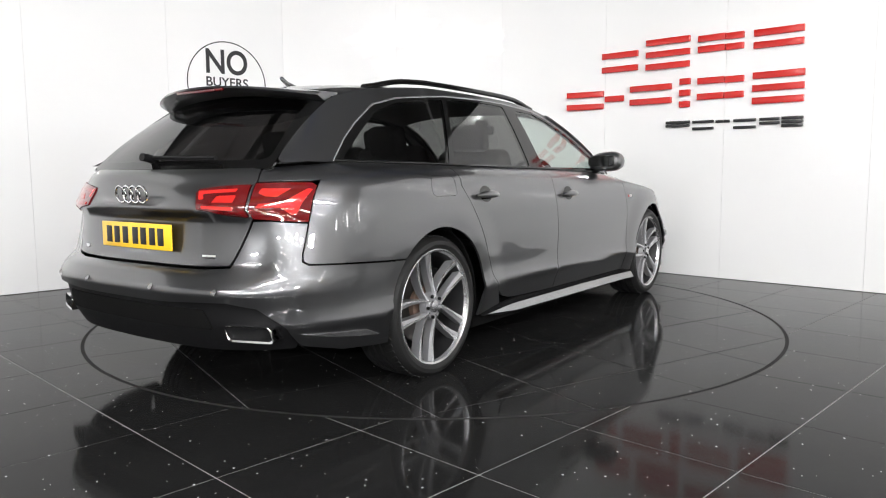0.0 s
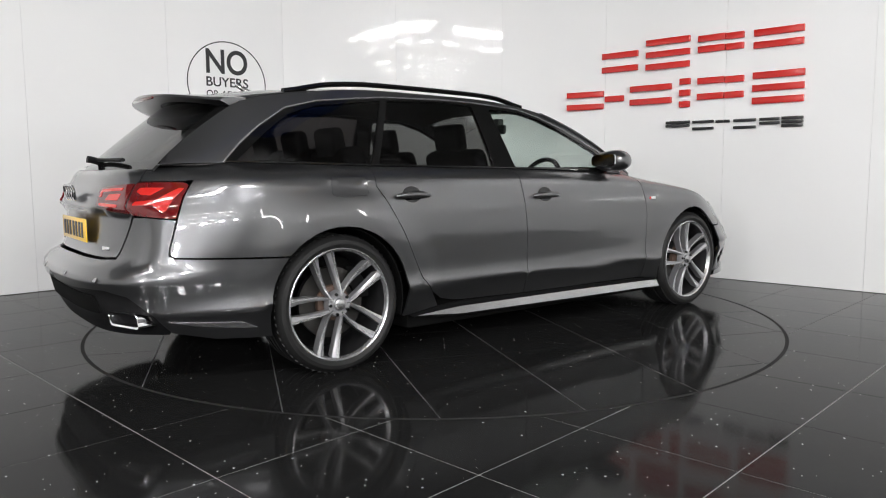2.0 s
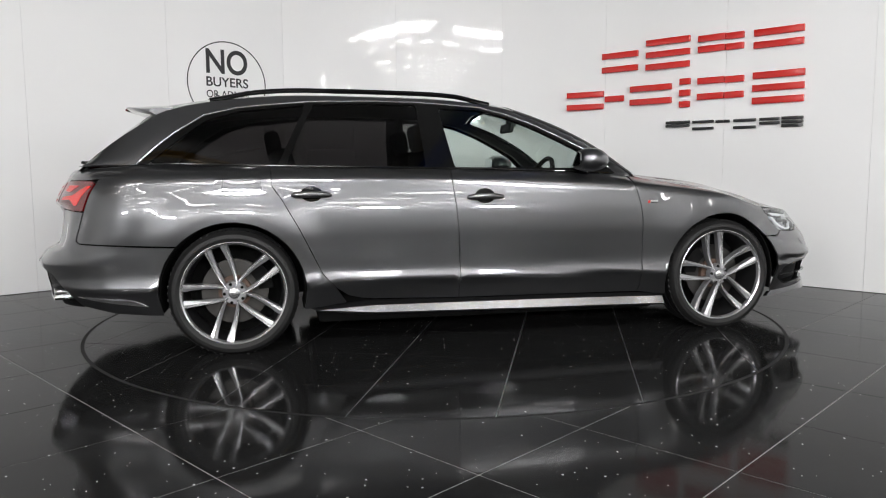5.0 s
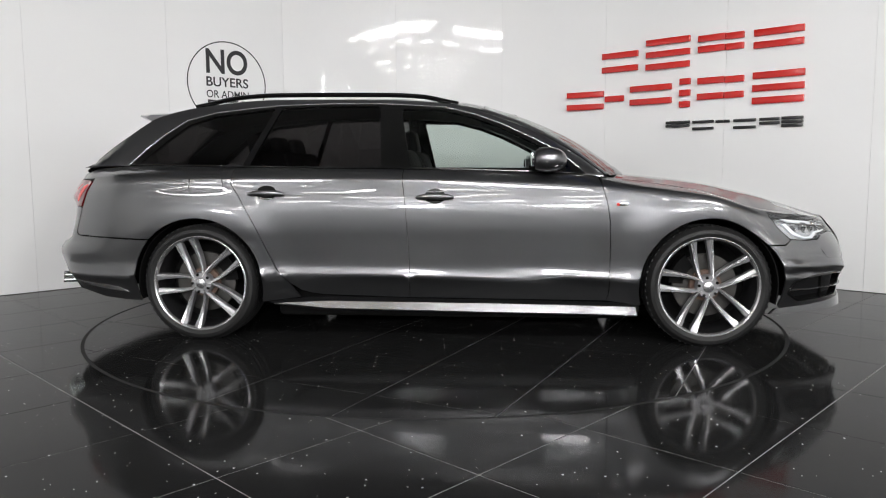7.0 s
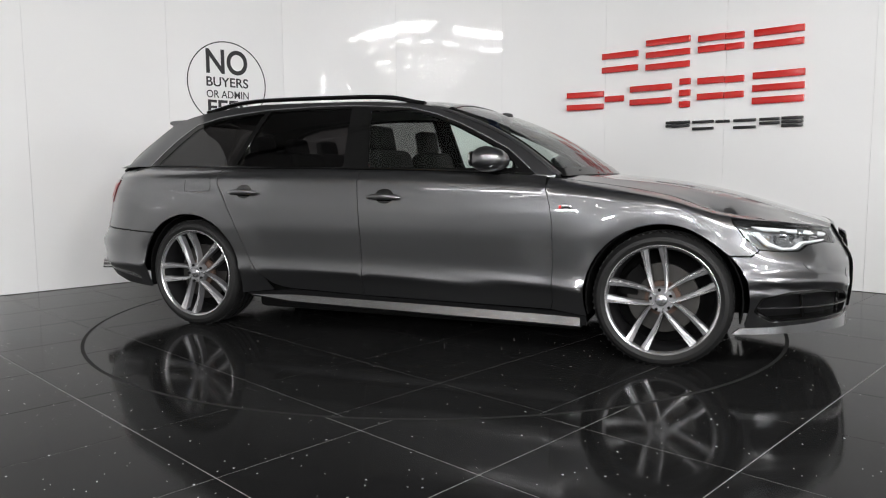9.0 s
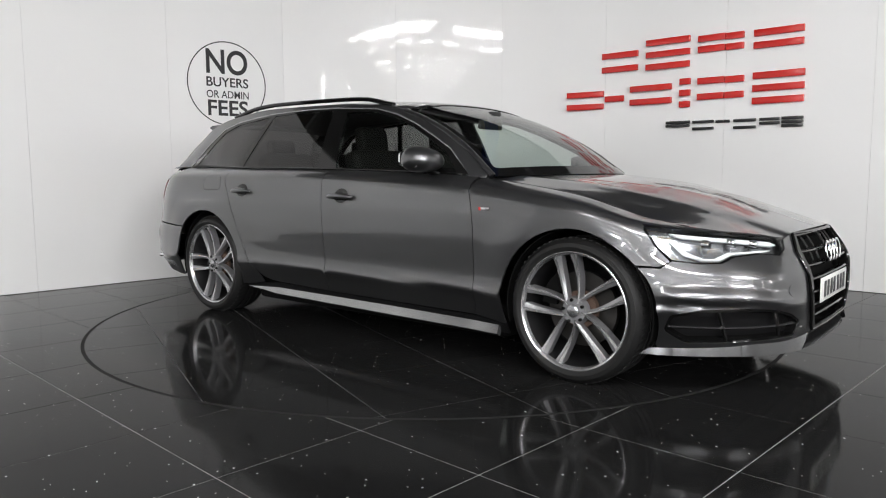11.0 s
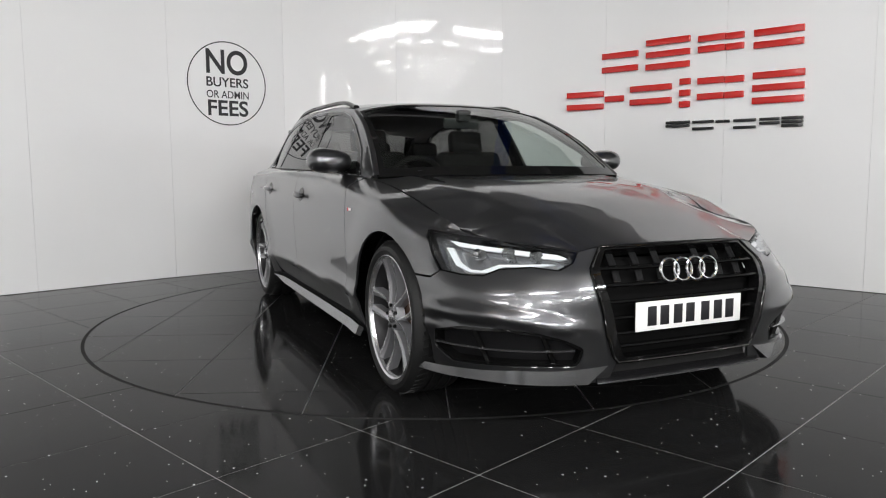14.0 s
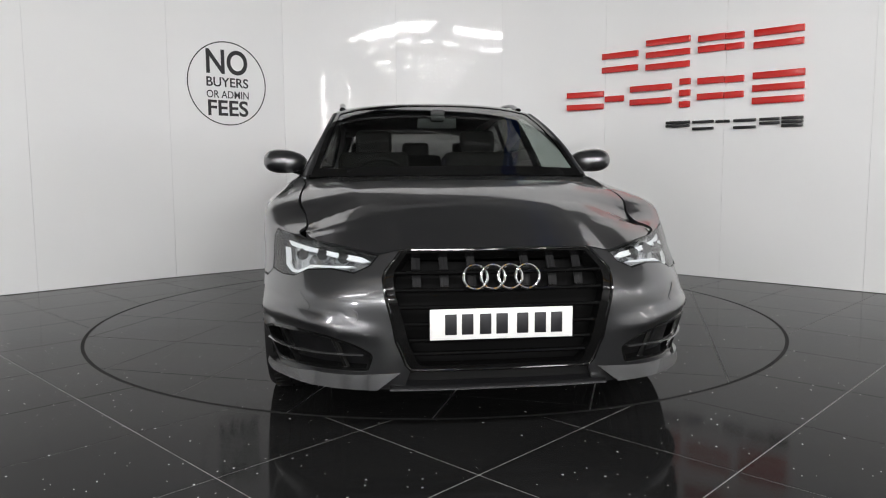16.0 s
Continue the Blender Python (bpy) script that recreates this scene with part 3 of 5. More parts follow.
tail_x = curve((0.20, -2.30), (0.29, -2.355), (0.36, -2.385), (0.44, -2.402), (0.500, -2.420), (0.515, -2.424), (0.53, -2.415), (0.56, -2.392), (0.588, -2.365), (0.600, -2.320), (0.66, -2.300), (0.76, -2.290), (0.805, -2.292), (0.825, -2.316), (0.88, -2.297), (0.95, -2.258), (1.05, -2.2))
tail_plain = curve((0.20, -2.30), (0.36, -2.385), (0.44, -2.402), (0.515, -2.418), (0.60, -2.37), (0.68, -2.34), (0.76, -2.322), (0.88, -2.295), (0.95, -2.258), (1.05, -2.2))
crease_z = curve((-2.42, 0.953), (-1.89, 0.953), (-1.09, 0.947), (-0.09, 0.935), (1.01, 0.894), (1.53, 0.847), (1.85, 0.788), (2.05, 0.752), (2.25, 0.731), (2.38, 0.712), (2.52, 0.700))
shoulder_in = curve((-2.42, 0.03), (-2.2, 0.10), (-2.05, 0.16), (-1.72, 0.185), (-1.35, 0.13), (-1.0, 0.088), (0.0, 0.078), (0.8, 0.09), (1.02, 0.12), (1.25, 0.15), (1.9, 0.15), (2.05, 0.12), (2.2, 0.05), (2.3, 0.005))
shoulder_z = curve((-2.42, 1.0), (-2.2, 1.015), (-1.9, 1.03), (-1.66, 1.028), (-1.0, 1.012), (-0.09, 0.997), (0.94, 0.962), (1.08, 0.945), (1.47, 0.89), (1.85, 0.818), (2.05, 0.773), (2.25, 0.740), (2.38, 0.716), (2.52, 0.702))


def plan_line():
    pts = []
    for i in range(0, 1201):
        a = math.pi / 2 * i / 1200
        c, s = math.cos(a), math.sin(a)
        pts.append((-1.4 - 1.02 * c ** (2 / 3.6), 0.93 * s ** (2 / 3.6)))
    for i in range(1, 400):
        pts.append((-1.4 + 2.6 * i / 400, 0.93))
    for i in range(0, 1201):
        a = math.pi / 2 * i / 1200
        c, s = math.cos(a), math.sin(a)
        pts.append((1.2 + 1.32 * s ** (2 / 2.9), 0.93 * c ** (2 / 2.9)))
    a = np.array(pts)
    d = np.r_[0, np.cumsum(np.hypot(*np.diff(a, axis=0).T))]
    u = np.linspace(0, d[-1], 3000)
    return u, np.interp(u, d, a[:, 0]), np.interp(u, d, a[:, 1])


PLAN_U, PLAN_X, PLAN_W = plan_line()
U_END = float(PLAN_U[-1])
HALF = 1500


def ux(x):
    """Way along the plan line at which it passes x."""
    return float(np.interp(x, PLAN_X, PLAN_U))


def uf(w):
    """Way along the plan line at the nose, w metres from the middle."""
    return float(np.interp(-w, -PLAN_W[HALF:], PLAN_U[HALF:]))


def ur(w):
    """Way along the plan line at the tail, w metres from the middle."""
    return float(np.interp(w, PLAN_W[:HALF], PLAN_U[:HALF]))


def plan(u):
    """The plan line, carried on straight past the car's middle."""
    if u < 0:
        x, w = plan(-u)
        return x, -w
    if u > U_END:
        x, w = plan(2 * U_END - u)
        return x, -w
    k = u / U_END * (len(PLAN_U) - 1)
    i = min(int(k), len(PLAN_U) - 2)
    f = k - i
    return float(PLAN_X[i] * (1 - f) + PLAN_X[i + 1] * f), float(PLAN_W[i] * (1 - f) + PLAN_W[i + 1] * f)


def skin(u, v):
    """The lower body: v is the height up to the shoulder crease, and goes on over the shoulder for 0.1."""
    x, w = plan(u)
    zc = crease_z(x)
    z = min(v, zc)
    s = min(1.2, max(0.0, (v - zc) / 0.1))
    ef, er = smoothstep(1.55, 2.35, x), smoothstep(-1.55, -2.2, x)
    x2, w2 = x, w
    if x > 1.2:
        # the bumper's corners are squarer than the lamps above them
        m = 2.9 + 0.85 * smoothstep(0.68, 0.46, z)
        a, b = (x - 1.2) / 1.32, abs(w) / 0.93
        k = (a ** m + b ** m) ** (1 / m)
        x2, w2 = 1.2 + 1.32 * a / k, w / k
    w2 *= side_profile(z) / 0.93
    x2 = x2 + ef * (nose_x(z) - 2.52) + er * (tail_x(z) + (tail_plain(z) - tail_x(z)) * smoothstep(0.66, 0.80, abs(w)) + 2.445)
    if x > 1.9:
        zr = 0.452 - 0.045 * smoothstep(0.78, 0.42, abs(w))
        ridge = smoothstep(zr + 0.06, zr, z) if z > zr else smoothstep(zr - 0.036, zr, z)
        xa, wa = plan(u + 0.01)
        xb, wb = plan(u - 0.01)
        l = math.hypot(xa - xb, wa - wb)
        push = 0.022 * ridge * smoothstep(0.36, 0.64, abs(w)) * smoothstep(1.90, 2.08, x)
        x2 -= (wa - wb) / l * push
        w2 += (xa - xb) / l * push
    for hx, hz in HUBS.values():
        r = math.hypot(x - hx, z - hz)
        if 0.3 < r < 0.62 and z > 0.2:
            w2 += 0.012 * smoothstep(0.62, 0.42, r) * (1 if w > 0.5 else 0)
    if s > 0:
        x1, w1 = plan(u + 0.01)
        x0, w0 = plan(u - 0.01)
        l = math.hypot(x1 - x0, w1 - w0)
        nx, nw = (w1 - w0) / l, -(x1 - x0) / l
        d, dz = shoulder_in(x), shoulder_z(x) - zc
        o = 2 * s * (1 - s) * 0.22 * d + s * s * d
        z += 2 * s * (1 - s) * 0.62 * dz + s * s * dz
        x2 += nx * o
        w2 += nw * o
    return x2, -w2, z


# the line along roof edge and pillars: x, distance from the middle, height
ROOF_EDGE = [(-2.10, 0.655, 1.0), (-2.035, 0.64, 1.062), (-1.94, 0.62, 1.142), (-1.81, 0.60, 1.235), (-1.66, 0.585, 1.325), (-1.371, 0.595, 1.385), (-0.9, 0.61, 1.42), (-0.23, 0.615, 1.412), (0.24, 0.615, 1.37), (0.52, 0.645, 1.285), (0.80, 0.695, 1.150), (1.075, 0.755, 0.955)]
edge_w = curve(*[(a, b) for a, b, c in ROOF_EDGE])
edge_z = curve(*[(a, c) for a, b, c in ROOF_EDGE])


def flank(x, z):
    """The side of the cabin, windows and pillars, over the shoulder."""
    bx, by, bz = skin(ux(x), crease_z(x) + 0.1)
    wb = -by
    wt, zt = edge_w(x), edge_z(x)
    f = (z - bz) / max(0.02, zt - bz)
    w = wb + (wt - wb) * f + 0.035 * f * (1 - f)
    return x, -w, z


def loft(stations):
    """A surface over the car's middle: stations of (t, middle x, middle z, edge x, edge w, edge z); a = t, b = metres from the middle / 0.7."""
    mx, mz, ex, ew, ez = (curve(*[(s[0], s[i]) for s in stations]) for i in range(1, 6))

    def f(t, b):
        k = b / 0.7
        k2 = k * k
        p = 0.5 * k2 + 0.5 * k2 * k2
        return mx(t) + (ex(t) - mx(t)) * k2, -ew(t) * k, mz(t) + (ez(t) - mz(t)) * p
    return f


def hood_stations():
    out = []
    mid = curve((1.0, 0.985), (1.2, 0.967), (1.45, 0.943), (1.67, 0.914), (1.9, 0.868), (2.14, 0.797), (2.3, 0.745), (2.425, 0.705))
    for x in (1.0, 1.15, 1.3, 1.5, 1.7, 1.85, 1.95, 2.05):
        ex, ey, ez = skin(ux(x), crease_z(x) + 0.1)
        out.append((ex, x, mid(x), ex, -ey, ez))
    return out, mid


HOOD_ST, hood_mid = hood_stations()
_hood_w = curve(*[(s[0], s[4]) for s in HOOD_ST])
_hood_z = curve(*[(s[0], s[5]) for s in HOOD_ST])


def bonnet(x, b):
    """The bonnet, over x and distance from the middle; its front edge comes down onto lamps and grille."""
    w = abs(b)
    xe = front_x(w)
    z = bonnet_raw(x, w) + (front_z(w) - bonnet_raw(xe, w)) * smoothstep(xe - 0.60, xe, x)
    z -= 0.017 * smoothstep(0.40, 0.712, w) * smoothstep(1.70, 2.04, x) * (1 - 0.5 * smoothstep(2.06, 2.16, x))
    # crease from the windscreen's corner to the grille's
    wc = 0.40 + 0.20 * smoothstep(2.4, 1.2, x)
    z += 0.005 * math.exp(-((w - wc) / 0.055) ** 2) * smoothstep(2.42, 2.1, x)
    return x, -b, z


def bonnet_raw(x, w):
    zc = hood_mid(x)
    we = _hood_w(x)
    ze = _hood_z(min(x, 2.05))
    k = min(1.3, w / we)
    p = 0.35 * k * k + 0.65 * k ** 4
    drop = (hood_mid(min(x, 2.05)) - ze)
    z = zc - drop * p * (1 - smoothstep(2.05, 2.45, x) * 0.75)
    return z


# upper edge of the lamp and grille as the bonnet meets it
_front = [(0.0, 2.418, 0.709), (0.2, 2.415, 0.708), (0.345, 2.405, 0.704)] + [(-skin(uf(w), z)[1], skin(uf(w), z)[0], z + 0.004) for w, z in ((0.432, 0.684), (0.55, 0.708), (0.66, 0.726), (0.70, 0.733))]
front_x = curve(*[(w, x) for w, x, z in _front])
front_z = curve(*[(w, z) for w, x, z in _front])
roof_map = loft([(0.0, -1.80, 1.375, -1.66, 0.585, 1.325), (0.35, -1.42, 1.425, -1.371, 0.595, 1.385), (0.85, -0.92, 1.453, -0.9, 0.61, 1.42), (1.45, -0.30, 1.455, -0.23, 0.615, 1.412), (1.95, 0.20, 1.428, 0.24, 0.615, 1.37), (2.1, 0.34, 1.405, 0.36, 0.628, 1.34)])
screen_map = loft([(0.0, 0.34, 1.405, 0.36, 0.628, 1.34), (0.3, 0.62, 1.318, 0.58, 0.655, 1.26), (0.6, 0.92, 1.182, 0.80, 0.695, 1.150), (0.9, 1.16, 1.028, 1.00, 0.738, 1.01), (1.0, 1.24, 0.965, 1.075, 0.755, 0.955)])
rear_map = loft([(0.0, -1.79, 1.350, -1.66, 0.585, 1.322), (0.25, -1.93, 1.235, -1.82, 0.602, 1.228), (0.5, -2.09, 1.090, -1.995, 0.634, 1.098), (0.62, -2.185, 1.0, -2.10, 0.655, 1.0)])


def arc(hub, r, a0, a1, n=14):
    hx, hz = HUBS[hub]
    return [(ux(hx + r * math.cos(radians(a0 + (a1 - a0) * i / n))), hz + r * math.sin(radians(a0 + (a1 - a0) * i / n))) for i in range(n + 1)]


def on_skin(pts, step=None):
    """Side outline from (x, height)."""
    return [(ux(x), z) for x, z in pts]


def along(x0, x1, f, n=10):
    return [(x0 + (x1 - x0) * i / n, f(x0 + (x1 - x0) * i / n)) for i in range(n + 1)]


def sill_map(u, v):
    """The sill's blade, which flares outwards to its lower edge."""
    x, y, z = skin(u, 0.24)
    return x, y - 0.008 - (0.245 - v) * 0.5, v


def lip_map(u, v):
    """The front splitter, flared forwards to its lower edge."""
    x, y, z = skin(u, 0.27)
    x1, y1, z1 = skin(u, 0.20)
    f = (0.272 - v) / 0.07
    px, pw = plan(u + 0.01)
    qx, qw = plan(u - 0.01)
    l = math.hypot(px - qx, pw - qw)
    o = 0.004 + 0.014 * f
    return x - (pw - qw) / l * o, y - (px - qx) / l * o, v


# ---- the car: parts ----
def belt(x):
    return skin(ux(x), crease_z(x) + 0.1)[2]


def top_edge(x0, x1, n=12):
    return [(ux(x), crease_z(x) + 0.1) for x, _ in along(x0, x1, crease_z, n)]


def whole(half, nose=True):
    """Half an outline that starts and ends on the car's middle line, with its mirror image."""
    e = 2 * U_END if nose else 0.0
    return half + [(e - u, z) for u, z in reversed(half) if abs(e - 2 * u) > 1e-6]


def other(poly, nose=True):
    e = 2 * U_END if nose else 0.0
    return [(e - u, z) for u, z in reversed(poly)]


REAR_EDGE = [(-1.092, 0.915), (-1.043, 0.845), (-0.953, 0.686), (-0.89, 0.555), (-0.832, 0.435), (-0.79, 0.385), (-0.755, 0.347), (-0.692, 0.304), (-0.62, 0.286), (-0.547, 0.279)]
B_SEAM = [(-0.062, 0.266), (-0.060, 0.45), (-0.066, 0.62), (-0.082, 0.80), (-0.098, 0.93)]
A_SEAM = [(1.047, 0.256), (1.060, 0.30), (1.062, 0.5), (1.060, 0.70), (1.045, 0.80), (1.020, 0.89)]
LAMP = [(0.432, 0.684), (0.55, 0.708), (0.66, 0.726), (0.76, 0.740), (0.838, 0.748)]          # upper edge of the headlamp, from the middle outwards
LAMP_LOW = [(0.844, 0.725), (0.840, 0.665), (0.826, 0.602), (0.785, 0.592), (0.735, 0.594), (0.69, 0.620), (0.60, 0.630), (0.52, 0.620), (0.465, 0.645)]
GRILLE = [(0.352, 0.698), (0.412, 0.628), (0.418, 0.605), (0.412, 0.555), (0.352, 0.300), (0.335, 0.278)]
VENT = [(0.485, 0.268), (0.455, 0.335), (0.52, 0.376), (0.60, 0.402), (0.69, 0.412), (0.785, 0.405), (0.835, 0.375), (0.845, 0.30), (0.815, 0.248), (0.70, 0.262), (0.58, 0.268)]


def nose(pts):
    return [(uf(w), z) for w, z in pts]


def tail(pts):
    return [(ur(w), z) for w, z in pts]


def build_body(car):
    # doors, each with its window, handle and lining
    rear = on_skin(REAR_EDGE) + on_skin(B_SEAM) + [(ux(-0.10), crease_z(-0.1) + 0.1)] + top_edge(-0.2, -1.0, 8) + [(ux(-1.094), crease_z(-1.09) + 0.1)]
    front = on_skin(B_SEAM[::-1]) + on_skin(A_SEAM) + top_edge(1.0, -0.1, 10)
    quarter = [(ux(-0.70), 0.262)] + on_skin(REAR_EDGE[6::-1]) + [(ux(-1.094), crease_z(-1.09) + 0.1)] + top_edge(-1.2, -2.03, 10) + [(ur(0.79), crease_z(-2.2) + 0.1), (ur(0.655), 1.05), (ur(0.652), 0.946), (ur(0.80), 0.948)] + [(0.918, 0.953), (0.915, 0.93), (0.905, 0.86), (0.893, 0.786), (0.886, 0.70), (0.884, 0.66), (0.892, 0.632), (0.92, 0.620)] + arc("rear", 0.385, 137, -16, 18)
    fender = [(ux(1.015), crease_z(1.015) + 0.1)] + on_skin(A_SEAM[::-1]) + arc("front", 0.385, 196, 38, 18) + [(uf(0.845), 0.574), (uf(0.828), 0.598), (uf(0.842), 0.665), (uf(0.846), 0.725), (uf(0.838), 0.750), (uf(0.76), 0.742), (uf(0.70), 0.734)] + top_edge(2.13, 1.1, 14)
    for sd in (1, -1):
        for name, poly, win, tint in (("front_door", front, [(-0.13, 1.352), (0.11, 1.347), (0.28, 1.305), (0.44, 1.245), (0.60, 1.168), (0.74, 1.095), (0.845, 1.0), (-0.065, 1.008)], "glass_clear"), ("rear_door", rear, [(-0.855, 1.366), (-0.55, 1.375), (-0.26, 1.37), (-0.232, 1.012), (-1.015, 1.020)], "glass_dark")):
            d = panel(name, skin, poly, "paint", car, sides=(sd,), step=0.035)
            panel("window", flank, rounded(win, 0.02), tint, d, sides=(sd,), step=0.06, thick=0.004, gap=0, back=False, label="side window glass")
            panel("door_lining", skin, shrunk(poly, 0.012), "cabin", d, sides=(sd,), step=0.09, thick=0.0, gap=0, off=-0.05)
            build_handle(d, 0.088 if name == "front_door" else -0.882, 0.846 if name == "front_door" else 0.867, sd)
        panel("rear_quarter", skin, quarter, "paint", car, sides=(sd,), step=0.035, holes=[rounded(on_skin([(-1.349, 0.868), (-1.139, 0.867), (-1.150, 0.968), (-1.340, 0.97)]), 0.03)] if sd == 1 else [])
        panel("front_wing", skin, fender, "paint", car, sides=(sd,), step=0.035)
        # cabin side: painted frame, black surround, rear quarter pane
        hole = [(-1.800, 1.034), (-1.70, 1.125), (-1.6, 1.205), (-1.45, 1.300), (-1.27, 1.342), (-1.05, 1.365), (-0.86, 1.382), (-0.5, 1.39), (-0.25, 1.386), (0.12, 1.362), (0.30, 1.318), (0.46, 1.258), (0.62, 1.182), (0.77, 1.105), (0.90, 1.0), (0.935, belt(0.935) + 0.006)] + [(x, belt(x) + 0.004) for x, _ in along(0.8, -1.7, belt, 12)]
        frame_line = [(x, belt(x)) for x, _ in along(-2.09, 1.04, belt, 20)] + [(x, edge_z(x)) for x, _ in along(1.03, -2.08, edge_z, 40)]
        panel("cabin_frame", flank, frame_line, "paint", car, sides=(sd,), holes=[hole], step=0.045, gap=0)
        panes = [rounded([(-1.735, 1.040), (-1.57, 1.175), (-1.435, 1.272), (-1.27, 1.322), (-1.05, 1.345), (-0.895, 1.362), (-1.055, 1.024)], 0.015), rounded([(-0.855, 1.366), (-0.55, 1.375), (-0.26, 1.37), (-0.232, 1.012), (-1.015, 1.020)], 0.02), rounded([(-0.13, 1.352), (0.11, 1.347), (0.28, 1.305), (0.44, 1.245), (0.60, 1.168), (0.74, 1.095), (0.845, 1.0), (-0.065, 1.008)], 0.02)]
        panel("window_surround", flank, hole, "black_gloss", car, sides=(sd,), holes=panes, step=0.05, gap=0.001, thick=0.02, off=0.003)
        panel("quarter_window", flank, panes[0], "glass_dark", car, sides=(sd,), step=0.06, thick=0.004, gap=0)
        bm = bmesh.new()
        line = [(x, belt(x) + 0.006) for x, _ in along(0.92, -1.79, belt, 24)]
        tube(bm, [Vector((x, sd * (flank(x, z)[1] - 0.004), z)) for x, z in line], 0.004, 0.006, seg=8)
        part("window_trim", bm, "black_gloss", car)
        bm = bmesh.new()
        line = [(-1.80, 1.032), (-1.70, 1.127), (-1.6, 1.207), (-1.45, 1.302), (-1.27, 1.345), (-1.05, 1.368), (-0.86, 1.384), (-0.5, 1.392), (-0.25, 1.388), (0.12, 1.364), (0.30, 1.32), (0.46, 1.26), (0.62, 1.184), (0.77, 1.107), (0.90, 1.002)]
        tube(bm, [Vector((x, sd * (flank(x, z)[1] - 0.004), z)) for x, z in line], 0.004, 0.005, seg=8)
        part("window_trim", bm, "satin", car, "thin satin window trim")
        # sill
        panel("sill", skin, on_skin([(-0.90, 0.235), (-0.72, 0.252), (-0.54, 0.268), (0.5, 0.255), (1.06, 0.245), (1.235, 0.232), (1.235, 0.17), (-0.62, 0.178), (-0.86, 0.215)]), "black_plastic", car, sides=(sd,), step=0.06, off=-0.005)
        panel("sill_blade", sill_map, on_skin([(-0.86, 0.228), (-0.55, 0.243), (0.4, 0.238), (1.21, 0.228), (1.215, 0.182), (0.4, 0.190), (-0.55, 0.202)]), "satin_dark", car, sides=(sd,), step=0.05, thick=0.03, label="satin silver sill blade")
        for hub, (hx, hz) in HUBS.items():
            bm = bmesh.new()
            lathe(bm, [(0.385, 0.60), (0.385, 0.875 if hub == "rear" else 0.865), (0.378, 0.875 if hub == "rear" else 0.865), (0.375, 0.60)], Matrix.Translation((hx, 0, hz)) @ Matrix.Rotation(math.pi / 2, 4, "X") @ Matrix.Diagonal((1, 1, sd, 1)), seg=48)
            bmesh.ops.delete(bm, geom=[v for v in bm.verts if v.co.z < 0.2], context="VERTS")
            part("arch_liner", bm, "dark", car)
    panel("fuel_flap", skin, rounded(on_skin([(-1.349, 0.868), (-1.139, 0.867), (-1.150, 0.968), (-1.340, 0.97)]), 0.03), "paint", car, step=0.03)
    # bonnet
    fr = [(2.418, 0.0), (2.415, 0.2), (2.405, 0.352)] + [(skin(uf(w), z)[0], w) for w, z in LAMP[:-2]] + [(skin(uf(0.70), 0.733)[0], 0.690), (2.05, _hood_w(2.05) - 0.002)]
    rt = [(x, _hood_w(x) - 0.002) for x, _ in along(1.98, 1.09, _hood_w, 9)]
    half = fr + rt + [(1.13, 0.62), (1.19, 0.35), (1.215, 0.0)]
    panel("bonnet", bonnet, half + [(x, -w) for x, w in reversed(half[1:-1])], "paint", car, step=0.025, thick=0.02)
    panel("cowl", bonnet, [(1.21, 0.0), (1.185, 0.35), (1.12, 0.62), (1.06, 0.74), (1.02, 0.7), (1.1, 0.35), (1.12, 0), (1.1, -0.35), (1.02, -0.7), (1.06, -0.74), (1.12, -0.62), (1.185, -0.35)], "black_plastic", car, step=0.06, gap=0, off=-0.015)
    # roof, windscreen, tailgate
    panel("roof", roof_map, [(0.0, -0.7), (2.09, -0.7), (2.09, 0.7), (0.0, 0.7)], "paint", car, step=0.05, gap=0)
    panel("headliner", roof_map, [(0.05, -0.66), (2.05, -0.66), (2.05, 0.66), (0.05, 0.66)], "headlining", car, step=0.12, gap=0, off=-0.04, thick=0.0)
    panel("windscreen", screen_map, [(0.005, -0.672), (0.985, -0.685), (0.985, 0.685), (0.005, 0.672)], "glass_clear", car, step=0.06, thick=0.005, gap=0)
    ring = [(0.0, -0.7), (1.0, -0.7), (1.0, 0.7), (0.0, 0.7)]
    panel("windscreen_frame", screen_map, ring, "black_gloss", car, holes=[rounded([(0.03, -0.655), (0.93, -0.665), (0.93, 0.665), (0.03, 0.655)], 0.03)], step=0.05, gap=0, off=0.004)
    for sd in (1, -1):
        bm = bmesh.new()
        tube(bm, [Vector((x, -sd * (edge_w(x) + 0.0), edge_z(x) - 0.004)) for x, _ in along(0.34, 1.06, edge_z, 12)], 0.02, 0.012, seg=10)
        part("pillar", bm, "paint", car)
    # tailgate
    tg = empty("tailgate", car)
    half = [(0.0, 0.603)] + tail([(0.2, 0.603), (0.45, 0.605), (0.555, 0.612), (0.595, 0.70), (0.635, 0.792)]) + tail([(0.64, 0.80), (0.645, 0.94)]) + [(ur(0.65), 0.953), (ur(0.65), 1.05), (ur(0.5), 1.053), (0.0, 1.053)]
    lamp_in = tail([(0.405, 0.835), (0.630, 0.806), (0.635, 0.938), (0.52, 0.932), (0.395, 0.918), (0.385, 0.90)])
    panel("tailgate_panel", skin, whole(half, False), "paint", tg, holes=[lamp_in, other(lamp_in, False)], step=0.035)
    panel("rear_window", rear_map, rounded([(0.02, -0.60), (0.575, -0.665), (0.575, 0.665), (0.02, 0.60)], 0.05), "glass_dark", tg, step=0.06, gap=0, thick=0.005, label="dark tinted rear window")
